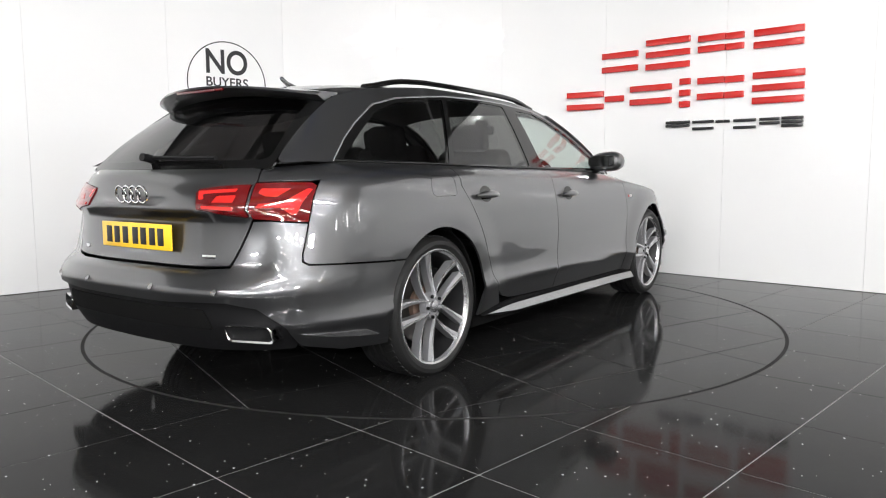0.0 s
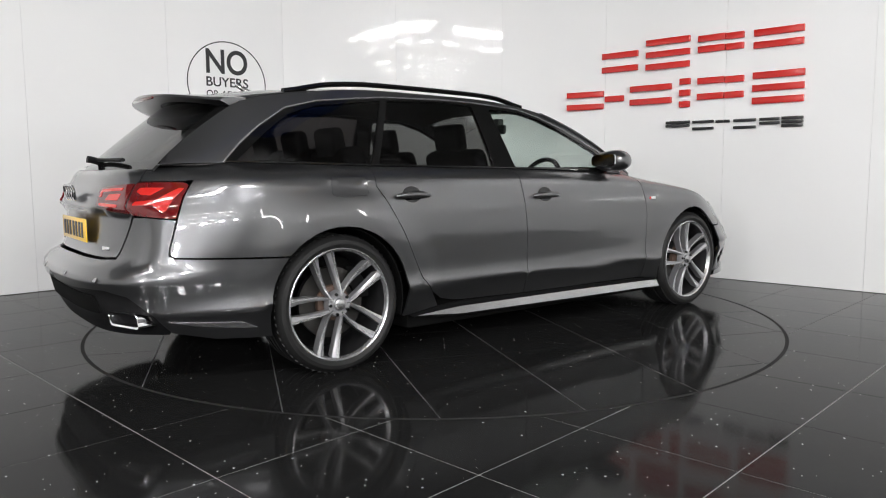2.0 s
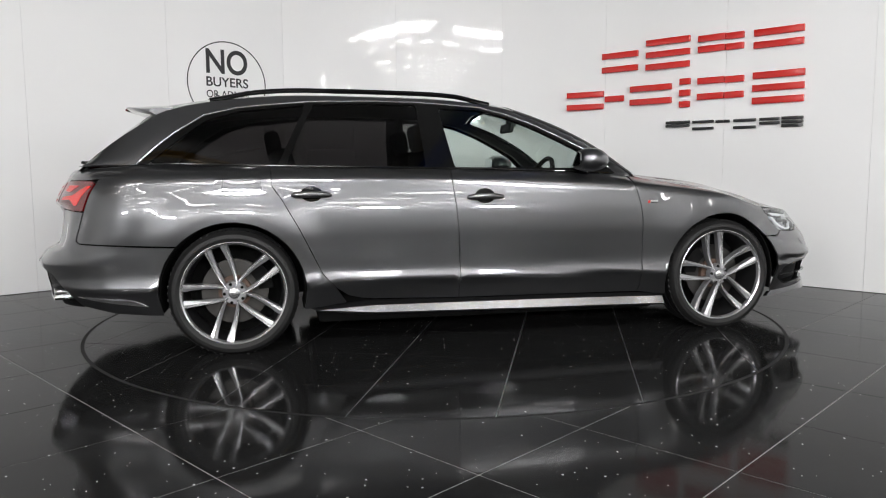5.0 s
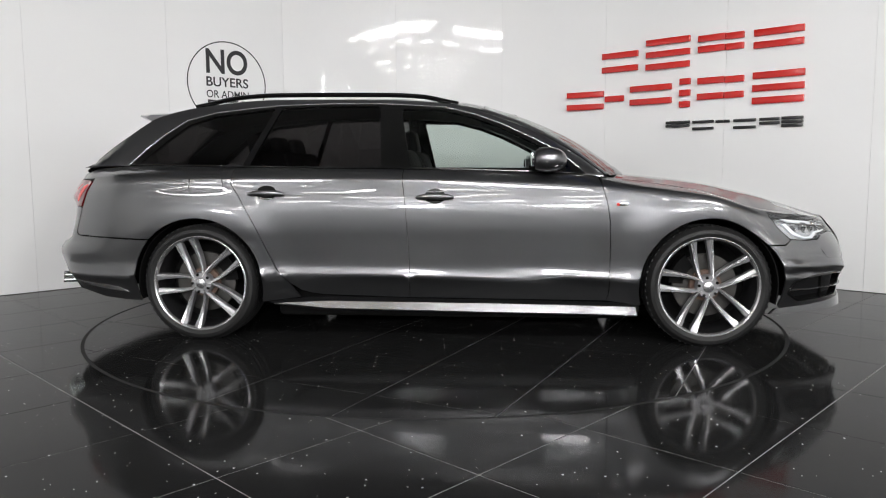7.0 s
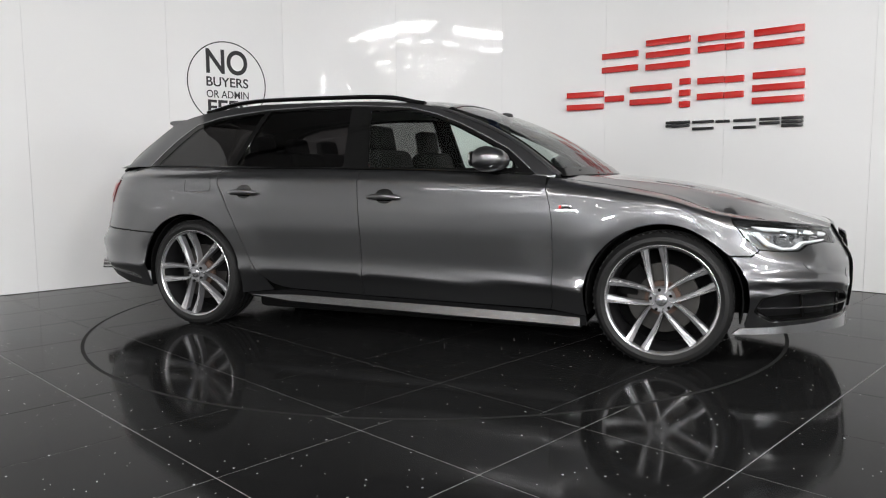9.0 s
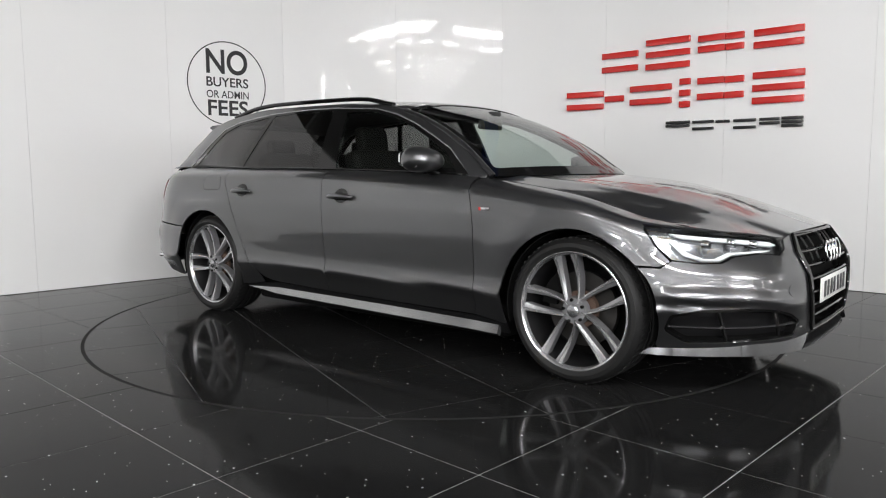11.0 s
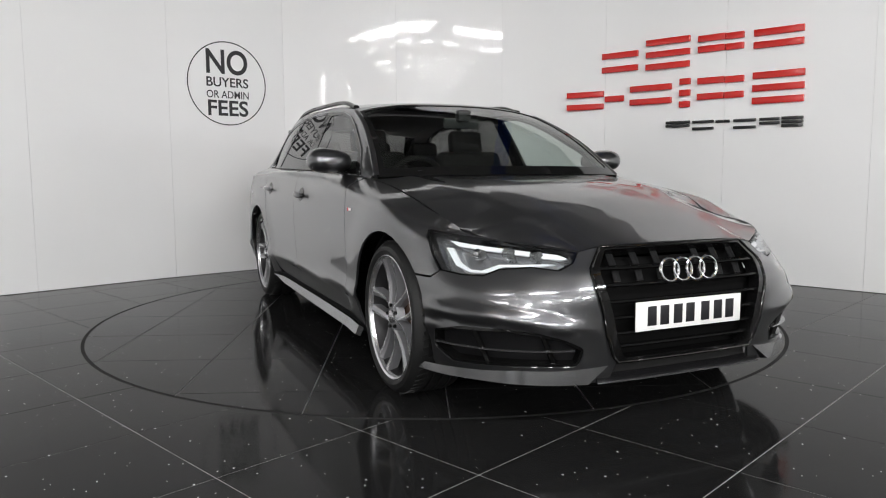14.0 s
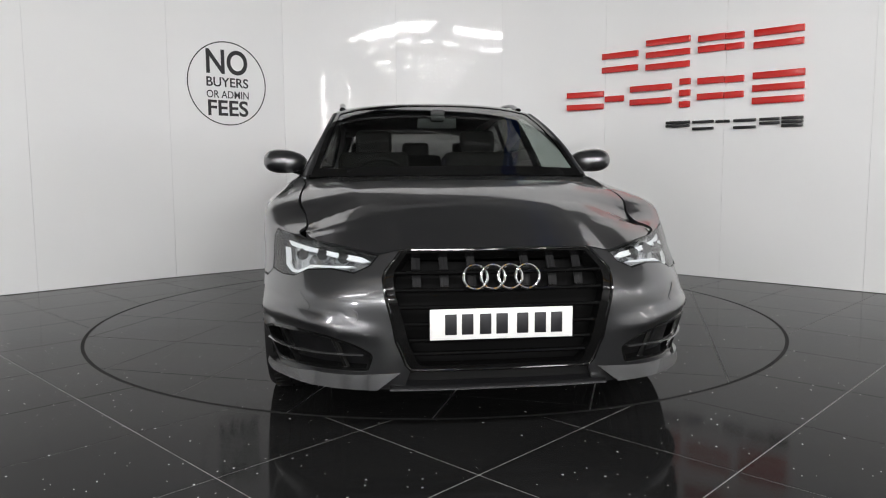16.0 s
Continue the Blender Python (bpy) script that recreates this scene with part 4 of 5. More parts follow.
    panel("tailgate_frame", rear_map, [(0.0, -0.7), (0.62, -0.7), (0.62, 0.7), (0.0, 0.7)], "black_gloss", tg, holes=[rounded([(0.02, -0.60), (0.575, -0.665), (0.575, 0.665), (0.02, 0.60)], 0.05)], step=0.045, gap=0.001)
    # spoiler
    bm = bmesh.new()
    for k in range(-12, 13):
        w = k / 12
        y = 0.575 * w
        xb = -1.950 + 0.16 * w * w + 0.05 * w ** 6
        zt = 1.378 - 0.045 * w * w
        row = [(-1.62, zt + 0.012), (-1.70 + 0.35 * (xb + 1.70), zt + 0.010), (xb, zt + 0.002), (xb - 0.006, zt - 0.008), (xb + 0.03, zt - 0.026), (0.5 * (xb - 1.62), zt - 0.04), (-1.62, zt - 0.02)]
        vs = [bm.verts.new((x, y, z)) for x, z in row]
        if k > -12:
            for i in range(len(vs)):
                bm.faces.new([old[i], old[(i + 1) % len(vs)], vs[(i + 1) % len(vs)], vs[i]])
        else:
            bm.faces.new(vs)
        old = vs
    bm.faces.new(old[::-1])
    part("spoiler", bm, "paint", tg, smooth=24)
    bm = bmesh.new()
    box(bm, (0.012, 0.34, 0.014), Matrix.Translation((-1.938, 0, 1.362)), bevel=0.004)
    part("brake_lamp", bm, "red_dark", tg, "dark red high brake lamp")
    # rear bumper and its black valance
    half = [(0.0, 0.462)] + tail([(0.30, 0.464), (0.50, 0.474), (0.62, 0.476), (0.72, 0.452), (0.79, 0.365), (0.815, 0.285)]) + on_skin([(-2.0, 0.245), (-1.78, 0.235)]) + arc("rear", 0.385, 196, 138, 8) + [(0.919, 0.617), (0.889, 0.630), (0.880, 0.66), (0.882, 0.70), (0.889, 0.782)] + tail([(0.70, 0.792), (0.64, 0.79), (0.60, 0.70), (0.56, 0.605), (0.45, 0.598), (0.2, 0.597)]) + [(0.0, 0.597)]
    panel("rear_bumper", skin, whole(half, False), "paint", car, step=0.035)
    half = [(0.0, 0.25)] + tail([(0.5, 0.255), (0.80, 0.262), (0.813, 0.285), (0.788, 0.364), (0.72, 0.450), (0.62, 0.474), (0.50, 0.472), (0.30, 0.462)]) + [(0.0, 0.460)]
    panel("rear_valance", skin, whole(half, False), "black_plastic", car, step=0.05, off=-0.02)
    panel("valance_mesh", skin, whole([(0.0, 0.352), (ur(0.53), 0.356), (ur(0.50), 0.442), (0.0, 0.438)], False), "dark", car, step=0.05, off=-0.012)
    for sd in (1, -1):
        panel("bumper_flash", skin, [(1.33, 0.288), (1.25, 0.320), (1.05, 0.332), (0.90, 0.340), (1.03, 0.316), (1.2, 0.296)], "satin", car, sides=(sd,), step=0.04, off=0.004, gap=0)
        for w, z in ((0.24, 0.522), (0.58, 0.520)):
            panel("parking_sensor", skin, [(ur(w) + 0.012 * math.cos(a), z + 0.012 * math.sin(a)) for a in np.linspace(0, 2 * math.pi, 20)[:-1]], "satin_dark", car, sides=(sd,), step=0.012, off=0.0018, thick=0.004, gap=0)
        build_exhaust(car, sd)
        build_tail_lamp(car, tg, sd)
    # front bumper
    half = [(U_END, 0.203)] + nose([(0.36, 0.203), (0.40, 0.20), (0.55, 0.20), (0.80, 0.20)]) + on_skin([(2.0, 0.20)]) + arc("front", 0.385, -16, 37, 9) + [(uf(0.845), 0.570)] + nose(LAMP_LOW[2:]) + nose([LAMP[0], (0.36, 0.70)]) + nose(GRILLE) + [(uf(0.362), 0.217), (U_END, 0.217)]
    vent = rounded(nose(VENT), 0.02)
    panel("front_bumper", skin, whole(half), "paint", car, holes=[vent, other(vent)], step=0.022)
    for sd in (1, -1):
        panel("washer_flap", skin, rounded(nose([(0.752, 0.545), (0.70, 0.548), (0.655, 0.50), (0.66, 0.482), (0.735, 0.49)]), 0.012), "paint", car, sides=(sd,), step=0.03, off=0.0022, thick=0.006)
    panel("tow_cover", skin, [(uf(0.522) + 0.026 * math.cos(a), 0.474 + 0.026 * math.sin(a)) for a in np.linspace(0, 2 * math.pi, 28)[:-1]], "paint", car, step=0.02, off=0.0022, thick=0.006)
    build_grille(car)
    for sd in (1, -1):
        build_vent(car, sd)
        build_head_lamp(car, sd)
        build_mirror(car, sd)
        build_rail(car, sd)
    for sd in (1, -1):
        blade = nose([(0.368, 0.270), (0.40, 0.268), (0.55, 0.258), (0.67, 0.256), (0.745, 0.244), (0.862, 0.224), (0.872, 0.190), (0.745, 0.202), (0.57, 0.204), (0.45, 0.204)])
        panel("splitter_blade", lip_map, blade, "blade", car, sides=(sd,), step=0.04, thick=0.03, label="satin grey front splitter blade")
    panel("splitter", skin, whole([(U_END, 0.224), (uf(0.36), 0.224), (uf(0.42), 0.222), (uf(0.42), 0.202), (uf(0.3), 0.203), (U_END, 0.203)]), "black_plastic", car, step=0.04, off=0.008, thick=0.04)
    panel("splitter_lip", skin, whole([(U_END, 0.211), (uf(0.36), 0.211), (uf(0.42), 0.210), (uf(0.42), 0.202), (uf(0.3), 0.203), (U_END, 0.203)]), "satin", car, step=0.04, off=0.016, thick=0.02)
    panel("lower_intake", skin, whole([(U_END, 0.285), (uf(0.345), 0.285), (uf(0.38), 0.215), (U_END, 0.215)]), "gap", car, step=0.06, off=-0.03, thick=0.0)


def build_handle(door, x, z, sd):
    y = skin(ux(x), z)[1]
    bm = bmesh.new()
    n = 14
    pts = [Vector((x - 0.103 + 0.206 * i / n, sd * (y - 0.012 - 0.022 * math.sin(math.pi * i / n) ** 0.6), z - 0.006 * (2 * i / n - 1) ** 2)) for i in range(n + 1)]
    tube(bm, pts, [0.011] * (n + 1), [0.007 + 0.012 * math.sin(math.pi * i / n) ** 0.5 for i in range(n + 1)], seg=12)
    part("door_handle", bm, "paint", door)
    # flat black oval on the skin, standing in for the shaded hollow behind the handle
    panel("handle_cup_shade", skin, [(ux(x) + 0.058 * math.cos(a), z + 0.001 + 0.042 * math.sin(a)) for a in np.linspace(0, 2 * math.pi, 24)[:-1]], "black_gloss", door, sides=(sd,), step=0.03, thick=0.0, gap=0, off=0.0015)


def build_exhaust(car, sd):
    ex = empty("exhaust_tip", car)
    u0 = ur(0.66)
    x, y, z = skin(u0, 0.355)
    m = Matrix.Translation((x + 0.058, sd * y, 0.352)) @ Matrix.Rotation(radians(sd * 20), 4, "Z")
    bm = bmesh.new()
    outer = rounded([(-0.115, -0.034), (0.085, -0.034), (0.105, 0.030), (-0.09, 0.034)], 0.02)
    inner = rounded([(-0.105, -0.026), (0.080, -0.026), (0.106, 0.026), (-0.105, 0.026)], 0.016)
    rows = []
    for prof, dx in ((outer, 0.10), (outer, -0.055), (inner, -0.052), (inner, 0.08)):
        rows.append([bm.verts.new(m @ Vector((dx, py * sd, pz))) for py, pz in prof])
    for a, b in zip(rows, rows[1:]):
        for i in range(len(a)):
            bm.faces.new([a[i], a[(i + 1) % len(a)], b[(i + 1) % len(a)], b[i]])
    part("tip", bm, "chrome", ex)
    bm = bmesh.new()
    bm.faces.new([bm.verts.new(m @ Vector((0.02, py * sd, pz))) for py, pz in inner])
    part("bore", bm, "dark", ex)


def build_tail_lamp(car, tg, sd):
    """Outer lamp on the wing, inner lamp on the tailgate: dark red cover, reflectors with an added faint glow behind
    its edge.
    """
    out = [(ur(0.642), 0.800), (ur(0.648), 0.940), (ur(0.76), 0.944), (0.885, 0.942), (0.911, 0.930), (0.901, 0.86), (0.889, 0.787), (ur(0.80), 0.786)]
    inn = tail([(0.407, 0.837), (0.628, 0.808), (0.633, 0.936), (0.52, 0.930), (0.397, 0.916), (0.388, 0.90)])
    for parent, poly, name in ((car, out, "tail_lamp"), (tg, inn, "tail_lamp")):
        lamp = panel(name, skin, poly, "red_dark", parent, sides=(sd,), step=0.03, gap=0.001, off=0.006, thick=0.02, label="dark red tail lamp")
        us = [p[0] for p in poly]
        u0, u1 = min(us), max(us)
        if name and parent is tg:
            bars = [[(u0 + 0.025, 0.872), (u0 + 0.012, 0.908), (u1 - 0.05, 0.918), (u1 - 0.055, 0.905), (u0 + 0.04, 0.896), (u0 + 0.05, 0.876)], [(u0 + 0.05, 0.838), (u0 + 0.045, 0.85), (u1 - 0.05, 0.845), (u1 - 0.055, 0.832)], [(u1 - 0.16, 0.862), (u1 - 0.06, 0.862), (u1 - 0.05, 0.892), (u1 - 0.14, 0.888)]]
        else:
            bars = [[(u0 + 0.03, 0.842), (u0 + 0.04, 0.858), (u1 - 0.12, 0.868), (u1 - 0.035, 0.918), (u1 - 0.012, 0.915), (u1 - 0.05, 0.862), (u1 - 0.07, 0.818), (u1 - 0.09, 0.815), (u1 - 0.13, 0.845)], [(u0 + 0.03, 0.90), (u0 + 0.04, 0.918), (u1 - 0.10, 0.918), (u1 - 0.15, 0.885), (u0 + 0.06, 0.888)]]
        for b in bars:
            panel("reflector", skin, rounded(b, 0.006), "red_bright", lamp, sides=(sd,), step=0.03, gap=0, off=0.0075, thick=0.002)


def build_grille(car):
    g = empty("grille", car)
    half = nose(GRILLE) + [(U_END, 0.275)]
    mouth = [(U_END, 0.706)] + nose([(0.2, 0.705), (0.34, 0.702)]) + half
    panel("backing", skin, whole(mouth), "dark", g, step=0.08, gap=0, off=-0.07, thick=0.0)
    inner = [(U_END, 0.692)] + nose([(0.2, 0.690), (0.332, 0.686), (0.378, 0.626), (0.382, 0.60), (0.376, 0.552), (0.312, 0.308), (0.298, 0.293)]) + [(U_END, 0.293)]
    panel("surround", skin, whole(mouth), "black_gloss", g, holes=[whole(inner)], step=0.04, gap=0, off=0.006, thick=0.05)

    bm = bmesh.new()
    rim = whole([(U_END, 0.704)] + nose([(0.2, 0.703), (0.34, 0.700)]) + nose(GRILLE) + [(U_END, 0.276)])
    rim = dense(rim, 0.03)
    tube(bm, [Vector(skin(u, z)) + Vector((0.007, 0, 0)) for u, z in rim + rim[:1]], 0.006, seg=8)
    part("edge_trim", bm, "black_gloss", g)

    def reach(z):
        return 0.378 - 0.066 * smoothstep(0.55, 0.30, z) - 0.03 * smoothstep(0.62, 0.69, z)
    for z in (0.622, 0.563, 0.503, 0.443, 0.385, 0.335):
        w = reach(z)
        bm = bmesh.new()
        pts = [Vector(skin(uf(abs(w * k / 8)), z)) for k in range(-8, 9)]
        for k, p in enumerate(pts):
            p.y = w * (k - 8) / 8
            p.x -= 0.018
        tube(bm, pts, 0.018, 0.008, seg=8)
        part("slat", bm, "slat", g)
    for w in (-0.30, -0.20, -0.10, 0.10, 0.20, 0.30):
        for z0, z1 in ((0.630, 0.685), (0.572, 0.614)):
            bm = bmesh.new()
            p, q = Vector(skin(uf(abs(w)), z0)), Vector(skin(uf(abs(w)), z1))
            p.y = q.y = w
            p.x -= 0.04
            q.x -= 0.04
            for dy in (-0.007, 0.007):
                tube(bm, [v + Vector((0.004, dy, 0)) for v in (p, (p + q) / 2, q)], 0.003, 0.01, seg=6, up=(0, 1, 0))
            part("rib", bm, "black_plastic", g)
    # badge of four plain rings
    e = empty("badge", car)
    for k in range(4):
        bm = bmesh.new()
        torus(bm, 0.043, 0.0062, Matrix.Translation((2.500, -0.0945 + 0.063 * k, 0.609)) @ Matrix.Rotation(radians(80), 4, "Y"), seg=40, ring=8)
        part("ring", bm, "chrome", e)
    e = empty("badge", car)
    for k in range(4):
        bm = bmesh.new()
        torus(bm, 0.036, 0.0055, Matrix.Translation((-2.308, -0.078 + 0.052 * k, 0.893)) @ Matrix.Rotation(radians(80), 4, "Y"), seg=40, ring=8)
        part("ring", bm, "chrome", e)
    build_plate(car, 2.512, 0.443, 1, "plate_w", "white front number plate")
    build_plate(car, -2.296, 0.715, -1, "plate_y", "yellow rear number plate")


def build_plate(car, x, z, way, mat, label):
    bm = bmesh.new()
    box(bm, (0.006, 0.52, 0.111), Matrix.Translation((x, 0, z)), bevel=0.0025)
    p = part("number_plate", bm, mat, car, label)
    for y in [-0.185, -0.125, -0.06, 0.0, 0.075, 0.14, 0.2]:
        bm = bmesh.new()
        box(bm, (0.002, 0.042, 0.074), Matrix.Translation((x + way * 0.0035, y, z)), bevel=0.0006)
        part("bar", bm, "ink", p)


def build_vent(car, sd):
    v = empty("bumper_vent", car)
    panel("mesh", skin, nose(VENT), "black_plastic", v, sides=(sd,), step=0.05, gap=0, off=-0.045, thick=0.0)
    rim = nose(VENT)
    panel("frame", skin, rim, "black_gloss", v, sides=(sd,), holes=[shrunk(rim, 0.012)], step=0.04, gap=0, off=-0.004, thick=0.04)
    for pts in ([(0.835, 0.322), (0.70, 0.325), (0.56, 0.328), (0.465, 0.33)],):
        bm = bmesh.new()
        line = []
        for (w0, z0), (w1, z1) in zip(pts, pts[1:]):
            for k in range(4):
                w, z = w0 + (w1 - w0) * k / 4, z0 + (z1 - z0) * k / 4
                p = Vector(skin(uf(w), z))
                line.append(Vector((p.x - 0.012, p.y * sd, p.z)))
        tube(bm, line, 0.014, 0.004, seg=8)
        part("fin", bm, "satin_dark", v)
    for w0, w1 in ((0.75, 0.73), (0.58, 0.55)):
        bm = bmesh.new()
        p, q = Vector(skin(uf(w0), 0.40)), Vector(skin(uf(w1), 0.265))
        tube(bm, [Vector((a.x - 0.02, a.y * sd, a.z)) for a in (p, (p + q) / 2, q)], 0.008, 0.012, seg=6, up=(0, 1, 0))
        part("strut", bm, "black_gloss", v)


def build_head_lamp(car, sd):
    outline = nose(LAMP) + nose(LAMP_LOW)
    lamp = panel("headlamp", skin, outline, "lamp_glass", car, sides=(sd,), step=0.04, gap=0.002, thick=0.004, off=0.001, label="clear headlamp with white light strip")
    panel("housing", skin, shrunk(outline, 0.003), "reflector", lamp, sides=(sd,), step=0.03, gap=0, off=-0.055, thick=0.0)
    panel("bezel", skin, shrunk(outline, 0.001), "black_gloss", lamp, sides=(sd,), holes=[shrunk(outline, 0.006)], step=0.04, gap=0, off=-0.006, thick=0.045)
    strip = nose([(0.80, 0.722), (0.66, 0.702), (0.50, 0.682), (0.47, 0.668), (0.50, 0.664), (0.66, 0.684), (0.785, 0.70)])
    panel("light_strip", skin, strip, "led", lamp, sides=(sd,), step=0.03, gap=0, off=-0.02, thick=0.01)
    strip = nose([(0.815, 0.69), (0.80, 0.63), (0.77, 0.610), (0.73, 0.612), (0.68, 0.638), (0.56, 0.644), (0.52, 0.650), (0.56, 0.651), (0.69, 0.645), (0.74, 0.620), (0.765, 0.620), (0.788, 0.642), (0.80, 0.69)])
    panel("light_strip", skin, strip, "led", lamp, sides=(sd,), step=0.03, gap=0, off=-0.02, thick=0.01)
    for w, z in ((0.72, 0.665), (0.64, 0.672), (0.56, 0.664)):
        p = Vector(skin(uf(w), z))
        bm = bmesh.new()
        q = Matrix.Translation((p.x - 0.035, p.y * sd, p.z)) @ Matrix.Rotation(radians(90), 4, "Y")
        cyl(bm, 0.024, 0.02, 0.03, q, seg=20)
        part("lens", bm, "chrome", lamp)


def build_mirror(car, sd):
    m = empty("wing_mirror", car)
    bm = bmesh.new()
    r = bmesh.ops.create_icosphere(bm, subdivisions=4, radius=1.0)
    for v in bm.verts:
        x, y, z = v.co
        f = lambda a, p: math.copysign(abs(a) ** p, a)
        x, y, z = f(x, 0.95), f(y, 0.78), f(z, 0.88)
        t = 0.5 + 0.5 * y
        v.co = (0.706 + x * 0.094 * (0.75 + 0.25 * t) + (0.03 if x > 0 else 0) * x, -(0.905 + 0.124 * y), 1.036 + z * (0.064 + 0.018 * t) * (1.0 if z > 0 else 0.85) + 0.010 * t)
        if v.co.x < 0.645:
            v.co.x = 0.645 + (v.co.x - 0.645) * 0.25
        v.co.y *= sd
    part("shell", bm, "paint", m, smooth=60)
    bm = bmesh.new()
    pts = [(0.625, -(0.905 + 0.095 * a), 1.048 + 0.045 * b) for a, b in rounded([(-1, -0.8), (1, -0.8), (1, 1), (-1, 0.75)], 0.5)]
    bm.faces.new([bm.verts.new((x, y * sd, z)) for x, y, z in pts])
    r = bmesh.ops.extrude_face_region(bm, geom=bm.faces[:])
    bmesh.ops.translate(bm, vec=(0.01, 0, 0), verts=[v for v in r["geom"] if isinstance(v, bmesh.types.BMVert)])
    part("mirror_pane", bm, "mirror", m)
    bm = bmesh.new()
    tube(bm, [Vector((0.72, -sd * 0.79, 0.965)), Vector((0.71, -sd * 0.83, 0.985)), Vector((0.70, -sd * 0.89, 1.003))], [0.05, 0.04, 0.035], [0.02, 0.016, 0.014], seg=12)
    part("arm", bm, "black_gloss", m)
    bm = bmesh.new()
    tube(bm, [Vector((0.735, -sd * (0.82 + 0.19 * k / 6), 1.005 + 0.008 * k / 6)) for k in range(7)], 0.03, 0.006, seg=10)
    part("indicator", bm, "satin", m)


def build_rail(car, sd):
    bm = bmesh.new()
    n = 24
    pts = []
    for i in range(n + 1):
        x = -1.42 + 1.62 * i / n
        lift = 0.020 * min(1.0, smoothstep(0, 0.16, i / n)) * min(1.0, smoothstep(1.0, 0.86, i / n))
        pts.append(Vector((x, -sd * (edge_w(x) - 0.035), edge_z(x) + 0.012 + lift)))
    tube(bm, pts, 0.020, 0.014, seg=10)
    part("roof_rail", bm, "black_gloss", car)


def build_wheel(car, hub, sd):
    hx, hz = HUBS[hub]
    w = empty("wheel", car)
    m = Matrix.Translation((hx, -0.892 * sd, hz)) @ Matrix.Rotation(radians(90), 4, "X")
    if sd < 0:
        m = m @ Matrix.Rotation(math.pi, 4, "Y")
    w.matrix_basis = m
    bm = bmesh.new()
    prof = [(0.272, 0.0), (0.283, 0.010), (0.300, 0.016), (0.318, 0.012), (0.332, -0.002), (0.340, -0.022), (0.343, -0.045)]
    for h in (-0.085, -0.13, -0.175):
        prof += [(0.344, h + 0.008), (0.336, h + 0.006), (0.336, h - 0.006), (0.344, h - 0.008)]
    prof += [(0.343, -0.20), (0.336, -0.225), (0.315, -0.245), (0.285, -0.24), (0.272, -0.235)]
    lathe(bm, prof, seg=72)
    tyre = part("tyre", bm, "rubber", w)
    bm = bmesh.new()
    for k in range(60):
        a = 2 * math.pi * k / 60
        box(bm, (0.005, 0.014, 0.05), Matrix.Rotation(a, 4, "Z") @ Matrix.Translation((0.3415, 0, -0.04)) @ Matrix.Rotation(0.4, 4, "X"))
    part("tread", bm, "rubber", w)
    bm = bmesh.new()
    lathe(bm, [(0.268, 0.004), (0.276, 0.010), (0.283, 0.006), (0.281, -0.004), (0.262, -0.012)], seg=72)
    part("rim_lip", bm, "alloy", w)
    bm = bmesh.new()
    lathe(bm, [(0.270, -0.006), (0.252, -0.06), (0.25, -0.22), (0.258, -0.22), (0.262, -0.06), (0.276, -0.008)], seg=60)
    part("rim_barrel", bm, "barrel", w)
    start = {"rear": 38.0, "front": 28.0}[hub]
    # radius, offset from the pair's axis, width, height
    face = [(0.040, 0.024, 0.013, -0.010), (0.060, 0.030, 0.014, -0.012), (0.10, 0.038, 0.017, -0.020), (0.16, 0.043, 0.022, -0.022), (0.22, 0.044, 0.029, -0.014), (0.274, 0.044, 0.040, -0.001)]
    for k in range(5):
        base = radians((start if sd > 0 else 180 - start) + 72 * k)
        d, n = Vector((math.cos(base), math.sin(base), 0)), Vector((-math.sin(base), math.cos(base), 0))
        for s in (-1, 1):
            for name, mat, cut in (("spoke", "alloy_grey", 0), ("spoke_face", "alloy", 1)):
                bm = bmesh.new()
                rows = []
                for r, o, wd, h in face:
                    c = d * math.sqrt(r * r - min(o, r * 0.9) ** 2) + n * s * o
                    a, b = n * s * wd * 0.5, n * s * -wd * 0.5
                    up = Vector((0, 0, h))
                    lo = Vector((0, 0, h - 0.045))
                    if cut:
                        ridge = a * 0.1
                        pts = [c + a + up + Vector((0, 0, 0.001)), c + ridge + up + Vector((0, 0, 0.001)), c + ridge + up - Vector((0, 0, 0.006)), c + a + up - Vector((0, 0, 0.006))]
                    else:
                        pts = [c + a * 1.0 + up, c + a * 0.05 + up, c + b * 1.05 + up - Vector((0, 0, 0.008)), c + b * 1.1 + lo, c + a * 1.15 + lo]
                    rows.append([bm.verts.new(q) for q in pts])
                for p, q in zip(rows, rows[1:]):
                    for i in range(len(p)):
                        j = (i + 1) % len(p)
                        bm.faces.new([p[i], p[j], q[j], q[i]])
                bm.faces.new(rows[0])
                bm.faces.new(rows[-1][::-1])
                part(name, bm, mat, w)
    bm = bmesh.new()
    cyl(bm, 0.068, 0.060, 0.035, Matrix.Translation((0, 0, -0.03)), seg=40)
    part("hub", bm, "alloy_grey", w)
    bm = bmesh.new()
    lathe(bm, [(0.0005, 0.004), (0.02, 0.003), (0.029, -0.002), (0.031, -0.014), (0.0005, -0.014)], seg=32)
    part("hub_cap", bm, "satin", w)
    for k in range(5):
        a = radians((start if sd > 0 else 180 - start) + 72 * k)
        bm = bmesh.new()
        cyl(bm, 0.0085, 0.0085, 0.02, Matrix.Translation((0.052 * math.cos(a), 0.052 * math.sin(a), -0.012)), seg=6)
        part("wheel_bolt", bm, "black_gloss", w)
    bm = bmesh.new()
    lathe(bm, [(0.09, -0.095), (0.178, -0.095), (0.178, -0.125), (0.09, -0.125)], seg=48)
    part("brake_disc", bm, "steel", w)
    bm = bmesh.new()
    lathe(bm, [(0.001, -0.06), (0.088, -0.07), (0.092, -0.12), (0.001, -0.12)], seg=40)
